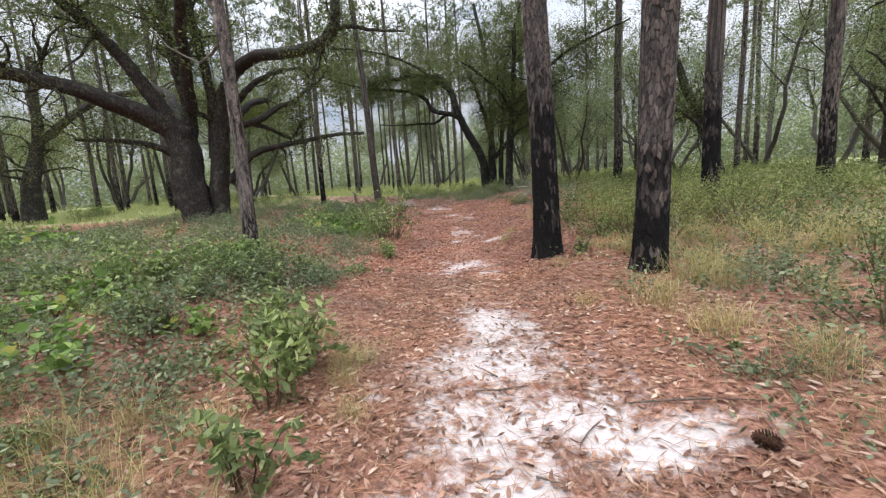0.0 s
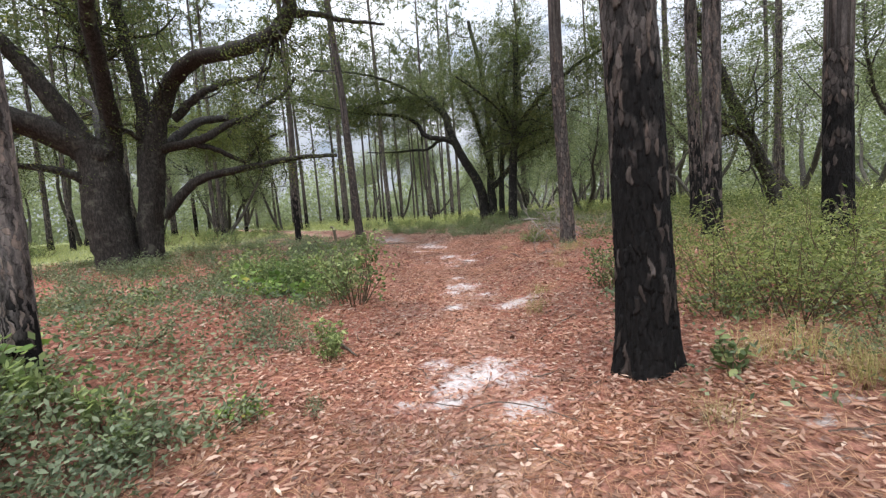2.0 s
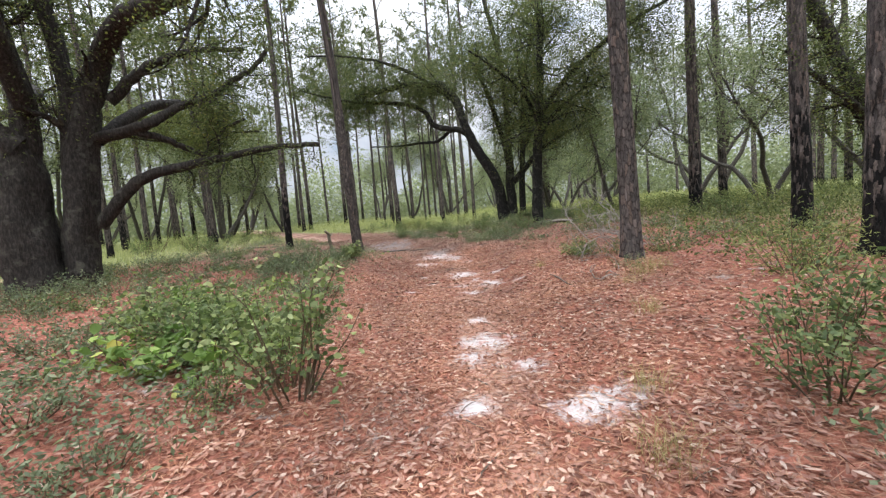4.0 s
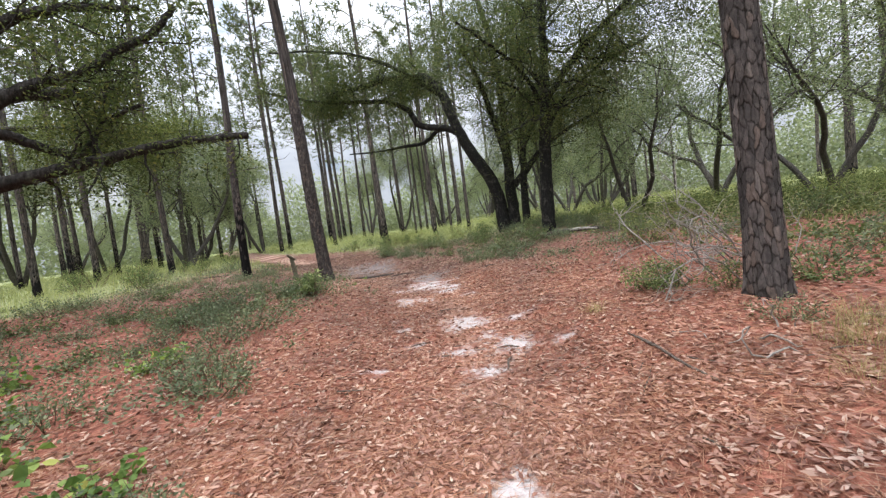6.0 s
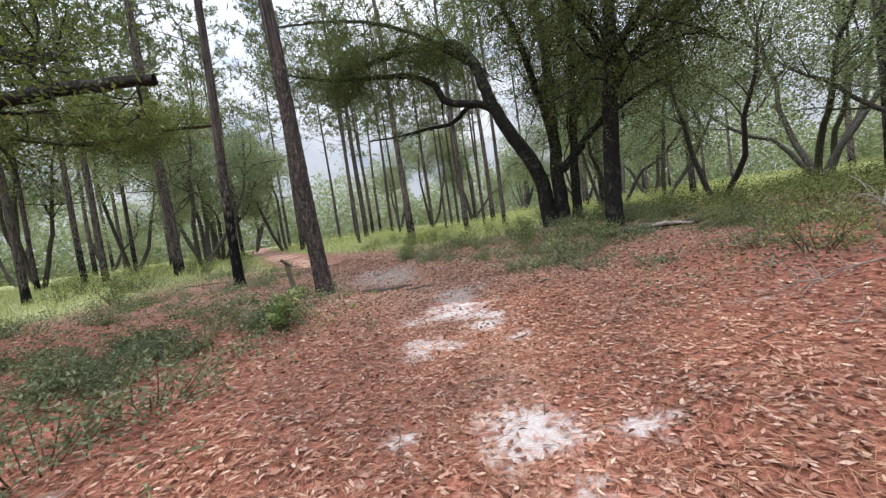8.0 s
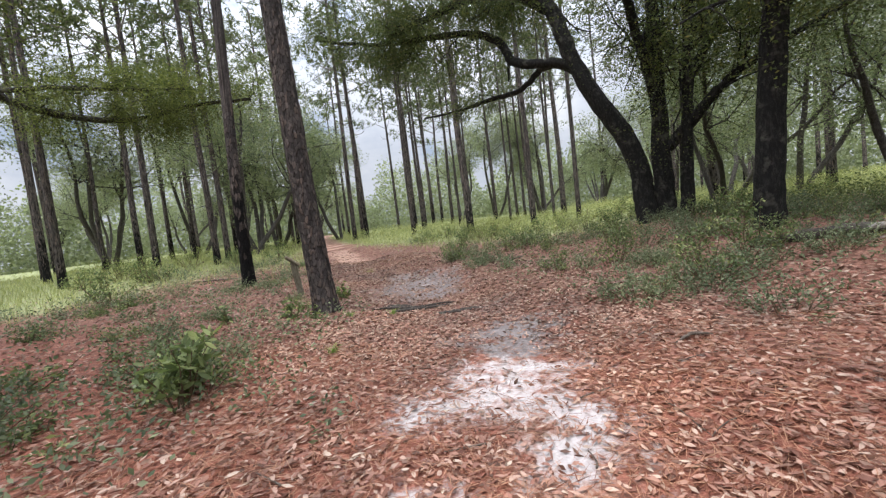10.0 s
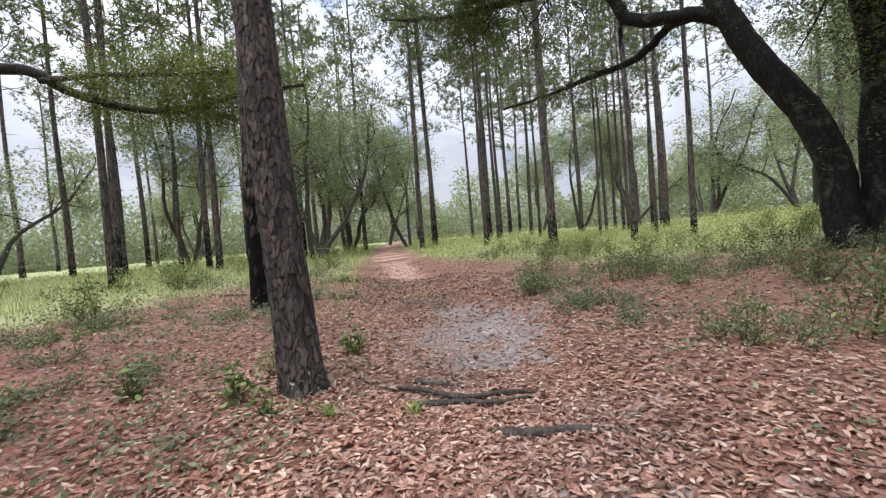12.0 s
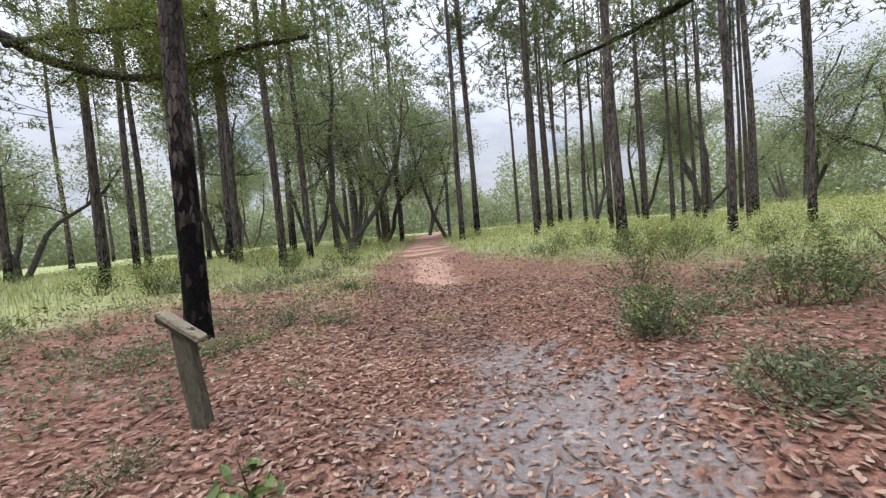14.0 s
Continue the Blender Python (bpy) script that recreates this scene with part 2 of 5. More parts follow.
def pine_bark(name, char, depth=1.0, scale=17.0, plated=False):
    """Plated bark: grey to red-brown plates, dark fissures, burnt black up to about `char` metres."""
    m, n, l, b = material(name)
    co = n.new("ShaderNodeTexCoord").outputs["Object"]
    mp = n.new("ShaderNodeMapping")
    mp.inputs["Scale"].default_value = (1, 1, 0.32)
    l.new(co, mp.inputs["Vector"])
    grain = noise_tex(n, l, 38, 6, mp.outputs["Vector"], 0.65)
    wob = noise_tex(n, l, 15, 4, co)
    warped = mix_rgb(n, l, 0.06, co, wob.outputs["Color"], "ADD")
    # the stem unrolled: round it and up it, the seam on its far side
    cs = n.new("ShaderNodeSeparateXYZ")
    l.new(warped, cs.inputs["Vector"])
    back = n.new("ShaderNodeMath")
    back.operation = "MULTIPLY"
    back.inputs[1].default_value = -1.0
    l.new(cs.outputs["Y"], back.inputs[0])
    around = n.new("ShaderNodeMath")
    around.operation = "ARCTAN2"
    l.new(cs.outputs["X"], around.inputs[0])
    l.new(back.outputs[0], around.inputs[1])
    flatc = n.new("ShaderNodeCombineXYZ")
    l.new(around.outputs[0], flatc.inputs["X"])
    l.new(cs.outputs["Z"], flatc.inputs["Y"])
    mp2 = n.new("ShaderNodeMapping")
    mp2.inputs["Scale"].default_value = (0.25, 0.42, 1)
    l.new(flatc.outputs["Vector"], mp2.inputs["Vector"])
    mp3 = n.new("ShaderNodeMapping")
    mp3.inputs["Scale"].default_value = (1, 1, 0.13)
    l.new(warped, mp3.inputs["Vector"])
    vor = n.new("ShaderNodeTexVoronoi")
    vor.inputs["Scale"].default_value = scale
    l.new(mp2.outputs["Vector"], vor.inputs["Vector"])
    vor.voronoi_dimensions, vor.distance = "2D", "CHEBYCHEV"
    vnext = n.new("ShaderNodeTexVoronoi")
    vnext.voronoi_dimensions, vnext.distance, vnext.feature = "2D", "CHEBYCHEV", "F2"
    vnext.inputs["Scale"].default_value = scale
    l.new(mp2.outputs["Vector"], vnext.inputs["Vector"])
    vedge = n.new("ShaderNodeMath")
    vedge.operation = "SUBTRACT"
    l.new(vnext.outputs["Distance"], vedge.inputs[0])
    l.new(vor.outputs["Distance"], vedge.inputs[1])
    vsep = n.new("ShaderNodeSeparateColor")
    l.new(vor.outputs["Color"], vsep.inputs["Color"])
    cell, edge = vsep.outputs["Red"], vedge.outputs[0]
    if plated:
        cell, edge = attr(n, "cell"), attr(n, "edge")
    plate = ramp(n, [(0.0, (0.064, 0.056, 0.053)), (0.4, (0.098, 0.085, 0.08)), (0.7, (0.126, 0.107, 0.099)), (0.9, (0.155, 0.118, 0.10)), (1.0, (0.175, 0.15, 0.138))])
    l.new(cell, plate.inputs["Fac"])
    tone = ramp(n, [(0.25, (0.5 * depth, 0.51 * depth, 0.52 * depth)), (0.7, (1.3 * depth, 1.3 * depth, 1.3 * depth))])
    l.new(grain.outputs["Fac"], tone.inputs["Fac"])
    c = mix_rgb(n, l, 1.0, plate.outputs["Color"], tone.outputs["Color"], "MULTIPLY")
    crack = n.new("ShaderNodeMapRange")
    crack.inputs["From Min"].default_value, crack.inputs["From Max"].default_value = (0.03, 0.20) if plated else (0.0, 0.075)
    l.new(edge, crack.inputs["Value"])
    furrow = noise_tex(n, l, 17, 4, mp3.outputs["Vector"], 0.6)
    fr = ramp(n, [(0.34, (0.55, 0.54, 0.53)), (0.48, (0.92, 0.92, 0.92)), (0.7, (1.2, 1.18, 1.17))] if plated else [(0.36, (0.2, 0.19, 0.18)), (0.48, (0.85, 0.85, 0.85)), (0.7, (1.3, 1.27, 1.25))])
    l.new(furrow.outputs["Fac"], fr.inputs["Fac"])
    c = mix_rgb(n, l, 1.0, c, fr.outputs["Color"], "MULTIPLY")
    dark = mix_rgb(n, l, 0.12 if plated else 0.4, (0.016, 0.013, 0.011), c)
    c = mix_rgb(n, l, crack.outputs["Result"], dark, c)
    burn = n.new("ShaderNodeMapRange")
    sz = n.new("ShaderNodeSeparateXYZ")
    l.new(co, sz.inputs["Vector"])
    big = noise_tex(n, l, 1.7, 3, co)
    s1 = n.new("ShaderNodeMath")
    s1.operation = "MULTIPLY_ADD"
    l.new(big.outputs["Fac"], s1.inputs[0])
    s1.inputs[1].default_value = -2.55 * max(char, 0.4)
    l.new(sz.outputs["Z"], s1.inputs[2])
    s2 = n.new("ShaderNodeMath")
    s2.operation = "MULTIPLY_ADD"
    l.new(cell, s2.inputs[0])
    s2.inputs[1].default_value = (0.45 if plated else 0.9) * max(char, 0.3)
    l.new(s1.outputs[0], s2.inputs[2])
    l.new(s2.outputs[0], burn.inputs["Value"])
    burn.inputs["From Min"].default_value, burn.inputs["From Max"].default_value = char * -0.1, char * 0.45
    burn.inputs["To Min"].default_value, burn.inputs["To Max"].default_value = (0.97, 0.0) if char > 0 else (0, 0)
    spared = ramp(n, [(0.80, (1, 1, 1)), (0.97, (0.42, 0.42, 0.42))] if plated else [(0.66, (1, 1, 1)), (1.0, (0.74, 0.74, 0.74))])
    l.new(cell, spared.inputs["Fac"])
    s3 = n.new("ShaderNodeMath")
    s3.operation = "MULTIPLY"
    l.new(burn.outputs["Result"], s3.inputs[0])
    l.new(spared.outputs["Color"], s3.inputs[1])
    soot = ramp(n, [(0.3, (0.003, 0.003, 0.003)), (0.75, (0.014, 0.013, 0.013))])
    l.new(grain.outputs["Fac"], soot.inputs["Fac"])
    c = mix_rgb(n, l, s3.outputs[0], c, soot.outputs["Color"])
    l.new(c, b.inputs["Base Color"])
    b.inputs["Roughness"].default_value = 0.9
    b.inputs["Specular IOR Level"].default_value = 0.12
    flat = n.new("ShaderNodeMapRange")
    flat.interpolation_type = "SMOOTHSTEP"
    flat.inputs["From Max"].default_value = 0.07 if plated else 0.14
    l.new(edge, flat.inputs["Value"])
    lay = n.new("ShaderNodeMath")
    lay.operation = "MULTIPLY_ADD"
    l.new(cell, lay.inputs[0])
    lay.inputs[1].default_value = 0.9
    l.new(flat.outputs["Result"], lay.inputs[2])
    relief = n.new("ShaderNodeMath")
    relief.operation = "MULTIPLY_ADD"
    l.new(grain.outputs["Fac"], relief.inputs[0])
    relief.inputs[1].default_value = 0.9
    l.new(lay.outputs[0], relief.inputs[2])
    bump(n, l, relief.outputs[0], 0.75, 0.018, b)
    return m


M_BARK_BURNT = pine_bark("burnt_pine_bark", 2.0)
M_BARK_LOW = pine_bark("scorched_pine_bark", 1.3)
M_BARK_BLOCKY = pine_bark("blocky_pine_bark", 0.0, 0.8, 18.0, True)
M_BARK_CHARRED = pine_bark("charred_plated_bark", 1.75, 0.85, 17.0, True)
M_BARK_HALF = pine_bark("half_charred_plated_bark", 1.0, 0.85, 17.0, True)
M_BARK_SAPLING = pine_bark("scorched_grey_bark", 0.5, 1.55, 26.0)
M_BARK_PLAIN = pine_bark("red_brown_pine_bark", 0.0, 0.9, 17.0, True)
M_BARK_GREY = pine_bark("grey_pine_bark", 1.0, 0.95)


def oak_bark(name, stops, scale=1.0):
    m, n, l, b = material(name)
    co = n.new("ShaderNodeTexCoord").outputs["Object"]
    mp = n.new("ShaderNodeMapping")
    mp.inputs["Scale"].default_value = (scale, scale, 0.35 * scale)
    l.new(co, mp.inputs["Vector"])
    grain = noise_tex(n, l, 22, 8, mp.outputs["Vector"], 0.7)
    r = ramp(n, stops)
    l.new(grain.outputs["Fac"], r.inputs["Fac"])
    lich = noise_tex(n, l, 3.5, 5, co, 0.65)
    lr = ramp(n, [(0.55, (0, 0, 0)), (0.68, (0.55, 0.55, 0.55))])
    l.new(lich.outputs["Fac"], lr.inputs["Fac"])
    c = mix_rgb(n, l, lr.outputs["Color"], r.outputs["Color"], (0.13, 0.125, 0.10))
    l.new(c, b.inputs["Base Color"])
    b.inputs["Roughness"].default_value = 0.9
    b.inputs["Specular IOR Level"].default_value = 0.2
    bump(n, l, grain.outputs["Fac"], 1.0, 0.05 / scale, b)
    return m


M_OAK_BARK = oak_bark("live_oak_bark", [(0.3, (0.009, 0.008, 0.007)), (0.5, (0.030, 0.026, 0.023)), (0.72, (0.078, 0.069, 0.060))])
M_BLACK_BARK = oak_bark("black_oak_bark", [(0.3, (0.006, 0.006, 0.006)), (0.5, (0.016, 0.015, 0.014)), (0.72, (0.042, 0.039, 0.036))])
M_WOOD_BARK = oak_bark("wood_oak_bark", [(0.3, (0.03, 0.027, 0.024)), (0.5, (0.07, 0.062, 0.055)), (0.72, (0.14, 0.127, 0.112))])
M_GREY_BARK = oak_bark("grey_bark", [(0.3, (0.07, 0.06, 0.05)), (0.5, (0.14, 0.125, 0.105)), (0.75, (0.23, 0.21, 0.18))])
M_DEAD = oak_bark("bleached_dead_wood", [(0.3, (0.16, 0.14, 0.12)), (0.5, (0.30, 0.27, 0.24)), (0.75, (0.44, 0.41, 0.37))], 2.0)
M_STICK = oak_bark("fallen_branch_bark", [(0.3, (0.06, 0.045, 0.035)), (0.5, (0.13, 0.10, 0.08)), (0.75, (0.24, 0.20, 0.17))], 2.0)
M_ROOT = oak_bark("dark_root_bark", [(0.3, (0.025, 0.02, 0.017)), (0.5, (0.06, 0.05, 0.043)), (0.75, (0.13, 0.11, 0.095))], 2.0)
M_STEM = oak_bark("shrub_stem", [(0.3, (0.07, 0.05, 0.03)), (0.6, (0.14, 0.10, 0.06)), (0.8, (0.2, 0.15, 0.1))], 3.0)
M_POST = oak_bark("weathered_post_wood", [(0.3, (0.07, 0.06, 0.04)), (0.5, (0.14, 0.125, 0.09)), (0.75, (0.21, 0.20, 0.15))], 1.5)
M_BOARD = oak_bark("pale_weathered_board", [(0.3, (0.22, 0.18, 0.13)), (0.5, (0.36, 0.31, 0.23)), (0.75, (0.50, 0.45, 0.36))], 1.5)
M_CONE = oak_bark("pine_cone_scale", [(0.3, (0.05, 0.025, 0.015)), (0.5, (0.11, 0.055, 0.035)), (0.75, (0.19, 0.10, 0.06))], 4.0)
M_MOSS = leaf_material("moss", [(0.0, (0.16, 0.16, 0.03)), (1.0, (0.34, 0.31, 0.07))], 0.1, 0.8)

# ---------------------------------------------------------------- geometry helpers
rng = np.random.default_rng(7)


def smooth01(a, b, v):
    u = np.clip((v - a) / (b - a), 0, 1)
    return u * u * (3 - 2 * u)


# the trail's line: how far east it runs at each northing
TRAIL_Y = np.array([-30, 0, 8, 14, 18, 20, 22, 24, 26, 29, 37.6, 52, 70, 110])
TRAIL_X = np.array([1.0, 0.45, 0.45, 0.6, 0.25, -0.3, -1.3, -2.5, -3.9, -6.2, -12.0, -21, -31, -52])


def trail_x(y):
    return np.interp(y, TRAIL_Y, TRAIL_X)


def ground_h(x, y):
    """The lie of the land: a gentle rise ahead, banks on both sides, and the trail trodden down between its edges."""
    x, y = np.asarray(x, float), np.asarray(y, float)
    off = x - trail_x(y)
    late, near = smooth01(19, 23, y), 1 - smooth01(30, 40, y)
    h = -0.2 + 1.45 * np.tanh(np.maximum(y, -20) / 52) + 0.45 * smooth01(1, 5, x) + 0.25 * smooth01(2, 10, -x)
    h = h + near * (0.17 * smooth01(0.5, 1.3, off) - (0.15 - 0.10 * late) * smooth01(1.7, 3.4, off))
    h = h + near * (0.16 * smooth01(0.6, 2.0, -off) * (1 - 0.8 * late) + 0.32 * smooth01(2.1, 3.6, -off) * (1 - smooth01(7.5, 13, y)))
    h = h - 0.09 * near * late * (1 - smooth01(0.9, 1.9, np.abs(off)))
    return h + 0.018 * np.sin(1.7 * x + 0.6 * y) * np.sin(1.1 * y - 0.4 * x) + 0.01 * np.sin(4.1 * x + 1.3) * np.sin(3.7 * y)


def build_mesh(name, chunks, attrs=None, smooth=True):
    """chunks: vertices (n,3) with one or more arrays of faces (m,k), joined into one mesh."""
    me = bpy.data.meshes.new(name)
    vs, loops, starts, off, lo = [], [], [], 0, 0
    for v, *faces in chunks:
        v = np.asarray(v, np.float32)
        vs.append(v)
        for f in faces:
            f = np.asarray(f, np.int32)
            loops.append((f + off).ravel())
            starts.append(lo + np.arange(len(f), dtype=np.int32) * f.shape[1])
            lo += f.size
        off += len(v)
    v, lp, st = np.concatenate(vs), np.concatenate(loops), np.concatenate(starts)
    me.vertices.add(len(v))
    me.vertices.foreach_set("co", v.ravel())
    me.loops.add(len(lp))
    me.loops.foreach_set("vertex_index", lp)
    me.polygons.add(len(st))
    me.polygons.foreach_set("loop_start", st)
    me.polygons.foreach_set("use_smooth", np.full(len(st), smooth))
    for key, val in (attrs or {}).items():
        me.attributes.new(key, "FLOAT", "POINT").data.foreach_set("value", np.asarray(val, np.float32))
    me.update(calc_edges=True)
    me.validate()
    return me


def part(name, me, mat, parent=None, label="", kind=""):
    me.materials.clear()
    me.materials.append(mat)
    ob = new(name, me)
    if parent is not None:
        ob.parent = parent
    return tagged(ob, label, kind=kind)


def thing(name, m, label, category, group="", kind=""):
    ob = new(name)
    ob.empty_display_size = 0.2
    ob.matrix_basis = m
    return tagged(ob, label, category, group, kind)


def spline(pts, n):
    """A smooth line through the given points."""
    p = np.asarray(pts, float)
    if len(p) == 2:
        return p[0] + (p[1] - p[0]) * np.linspace(0, 1, n)[:, None]
    q = np.vstack([2 * p[0] - p[1], p, 2 * p[-1] - p[-2]])
    s = np.linspace(0, len(p) - 1, n)
    i = np.minimum(s.astype(int), len(p) - 2)
    t = (s - i)[:, None]
    a, b, c, d = q[i], q[i + 1], q[i + 2], q[i + 3]
    return 0.5 * (2 * b + (c - a) * t + (2 * a - 5 * b + 4 * c - d) * t * t + (3 * b - a - 3 * c + d) * t ** 3)


def tube(path, radii, sides=8, rough=0.0, seed=0):
    """A tapered round limb along a path, closed at its tip."""
    path = np.asarray(path, float)
    n = len(path)
    radii = np.interp(np.linspace(0, 1, n), np.linspace(0, 1, len(radii)), radii)
    tan = np.gradient(path, axis=0)
    tan /= np.linalg.norm(tan, axis=1)[:, None] + 1e-9
    ref = np.array([1.0, 0.0, 0.0]) if abs(tan[0][0]) < 0.8 else np.array([0.0, 1.0, 0.0])
    v = []
    ang = np.arange(sides) / sides * 2 * math.pi
    r = np.random.default_rng(seed)
    ph = r.uniform(0, 6.28, 4)
    for k in range(n):
        u = ref - tan[k] * (ref @ tan[k])
        u /= np.linalg.norm(u)
        ref = u
        w = np.cross(tan[k], u)
        s = k / n
        rr = radii[k] * (1 + rough * (np.sin(2 * ang + ph[0] + 5 * s) * 0.5 + np.sin(3 * ang + ph[1] + 9 * s) * 0.4 + np.sin(5 * ang + ph[2] - 13 * s) * 0.3))
        v.append(path[k] + rr[:, None] * (np.cos(ang)[:, None] * u + np.sin(ang)[:, None] * w))
    v = np.concatenate(v)
    i = np.arange(n - 1)[:, None] * sides
    j = np.arange(sides)[None, :]
    a, b = i + j, i + (j + 1) % sides
    f = np.stack([a, b, b + sides, a + sides], -1).reshape(-1, 4)
    return v, f


def unit(v):
    return v / (np.linalg.norm(v, axis=-1, keepdims=True) + 1e-9)


def leaves(c, length, width, flat=0.0, r=rng, six=False, droop=0.0):
    """One small blade at each centre; flat=1 lies down, 0 is tumbled."""
    n = len(c)
    d = unit(r.normal(size=(n, 3)) * np.array([1, 1, 1 - flat * 0.93]) + np.array([0, 0, -droop]))
    q = unit(r.normal(size=(n, 3)) * np.array([1, 1, 1 - flat * 0.93]))
    s = unit(np.cross(d, np.cross(q, d)))
    L = (np.asarray(length) * r.uniform(0.65, 1.25, n))[:, None] * d
    W = (np.asarray(width) * r.uniform(0.7, 1.2, n))[:, None] * s
    if six:
        nn = np.cross(d, s) * (np.asarray(width) * r.uniform(-0.35, 0.35, n))[:, None]
        v = np.stack([c - L * 0.5, c - L * 0.15 + W * 0.42 + nn, c + L * 0.22 + W * 0.45 + nn, c + L * 0.5, c + L * 0.22 - W * 0.45 + nn, c - L * 0.15 - W * 0.42 + nn], 1).reshape(-1, 3)
        return v, np.arange(n * 6).reshape(n, 6)
    v = np.stack([c - L * 0.5, c + W * 0.5, c + L * 0.5, c - W * 0.5], 1).reshape(-1, 3)
    return v, np.arange(n * 4).reshape(n, 4)


def clumped(c, k, spread, r):
    """Every k-th centre drawn out into a tight spray of k."""
    return np.repeat(c[::k], k, 0) + r.normal(size=(len(c[::k]) * k, 3)) * spread


def blades(base, height, spread, width, r=rng):
    """Grass blades: one bent blade from each foot."""
    n = len(base)
    a = r.uniform(0, 6.283, n)
    h = height * r.uniform(0.5, 1.2, n)
    sp = spread * r.uniform(0.2, 1.2, n)
    out = np.stack([np.cos(a), np.sin(a), np.zeros(n)], 1)
    side = np.stack([-np.sin(a), np.cos(a), np.zeros(n)], 1) * (width * 0.5)
    z = np.array([0, 0, 1.0])
    p1 = base + out * (sp * 0.3)[:, None] + z * (h * 0.6)[:, None]
    p2 = base + out * sp[:, None] + z * (h * r.uniform(0.75, 1.0, n))[:, None]
    v = np.stack([base - side, base + side, p1 + side * 0.8, p1 - side * 0.8, p2], 1).reshape(-1, 3)
    k = np.arange(n)[:, None] * 5
    return v, k + np.array([[0, 1, 2, 3]]), k + np.array([[3, 2, 4]])


def tufts(c, per, length, width, r=rng, up=0.35):
    """Needle tufts: slim triangles that burst from each centre."""
    n = len(c)
    cc = np.repeat(c, per, 0)
    d = unit(r.normal(size=(n * per, 3)) + np.array([0, 0, up]))
    s = unit(np.cross(d, r.normal(size=(n * per, 3)))) * (width * 0.5)
    e = cc + d * (length * r.uniform(0.6, 1.1, n * per))[:, None]
    v = np.stack([cc - s, cc + s, e], 1).reshape(-1, 3)
    return v, np.arange(n * per * 3).reshape(-1, 3)


def wander(start, direction, length, n, bend, r, lift=0.0):
    """A crooked line from a start point: the growth of a branch."""
    p, d = [np.asarray(start, float)], unit(np.asarray(direction, float))
    for _ in range(n):
        d = unit(d + r.normal(size=3) * bend + np.array([0, 0, lift]))
        p.append(p[-1] + d * (length / n))
    return np.array(p)


def twigs_from(path, r0, count, length, r, lo=0.25, spread=0.9, lift=0.05):
    """Side branches off a limb: their paths, with the radius at which each starts."""
    out = []
    n = len(path)
    for _ in range(count):
        k = int(r.uniform(lo, 0.99) * (n - 1))
        t = unit(path[min(k + 1, n - 1)] - path[max(k - 1, 0)])
        d = unit(t * 0.6 + r.normal(size=3) * spread + np.array([0, 0, lift]))
        s = 1 - 0.55 * k / n
        out.append((wander(path[k], d, length * s * r.uniform(0.6, 1.25), 6, 0.28, r, lift), r0 * s))
    return out


def along(paths, per, sigma, r):
    """Leaf centres scattered round the outer part of twigs."""
    c = []
    for p in paths:
        n = len(p)
        s = r.uniform(0.35, 1.0, per) * (n - 1)
        i = np.minimum(s.astype(int), n - 2)
        f = (s - i)[:, None]
        c.append(p[i] * (1 - f) + p[i + 1] * f + r.normal(size=(per, 3)) * sigma)
    return np.concatenate(c)

# ---------------------------------------------------------------- ground
def blobs(x, y, spots, grow=1.15):
    m = np.zeros_like(x)
    for cx, cy, rx, ry in spots:
        m = np.maximum(m, np.exp(-(((x - cx) / (rx * grow)) ** 2 + ((y - cy) / (ry * grow)) ** 2) * 0.7))
    return m


# bare sand: x, y and half sizes of each patch, in the order in which the walk meets them
SAND_FIRST = [(0.50, 4.40, 0.40, 0.50), (0.44, 3.50, 0.62, 0.45), (0.30, 2.60, 0.42, 0.55), (0.76, 2.70, 0.45, 0.35), (1.21, 2.35, 0.38, 0.22), (0.25, 1.9, 0.5, 0.45), (0.45, 0.2, 0.6, 1.4), (0.56, 7.28, 0.35, 0.20),
              (0.06, 7.59, 0.13, 0.14), (0.58, 7.62, 0.15, 0.10), (0.29, 7.14, 0.22, 0.18), (-0.23, 6.78, 0.15, 0.13), (0.71, 6.64, 0.20, 0.16), (0.13, 6.80, 0.17, 0.12), (0.53, 11.24, 0.35, 0.20), (1.17, 9.57, 0.33, 0.22), (0.32, 9.72, 0.2, 0.14)]
SAND_MIDDLE = [(0.94, 10.56, 0.22, 0.16), (0.36, 10.78, 0.13, 0.12), (0.54, 12.04, 0.14, 0.16), (0.53, 15.55, 0.34, 0.34), (1.12, 15.42, 0.22, 0.16), (0.68, 14.87, 0.15, 0.13), (0.96, 14.45, 0.22, 0.26), (1.46, 14.26, 0.16, 0.13),
               (-0.43, 15.58, 0.11, 0.13), (-0.25, 14.89, 0.18, 0.13), (0.32, 14.45, 0.25, 0.17), (-0.54, 13.95, 0.15, 0.10), (0.54, 13.76, 0.22, 0.16), (-0.49, 17.66, 0.26, 0.25)]
SAND_LAST = [(-0.15, 19.06, 0.46, 0.5), (0.24, 18.24, 0.27, 0.24), (0.66, 17.72, 0.14, 0.18), (-0.76, 18.57, 0.2, 0.2), (-0.51, 17.32, 0.16, 0.2), (-0.13, 17.45, 0.16, 0.14), (0.36, 18.66, 0.2, 0.2), (-0.14, 19.5, 0.52, 0.25), (-0.65, 18.8, 0.26, 0.15)]
SAND = SAND_FIRST + SAND_MIDDLE + SAND_LAST
GREY = [(-2.49, 24.33, 0.75, 1.05), (-1.94, 23.34, 0.55, 0.4), (-3.24, 25.46, 0.45, 0.45), (-2.73, 24.15, 0.6, 0.65), (-1.78, 24.0, 0.3, 0.4), (-0.3, 20.6, 0.5, 0.55), (-0.2, 20.05, 0.45, 0.35)]


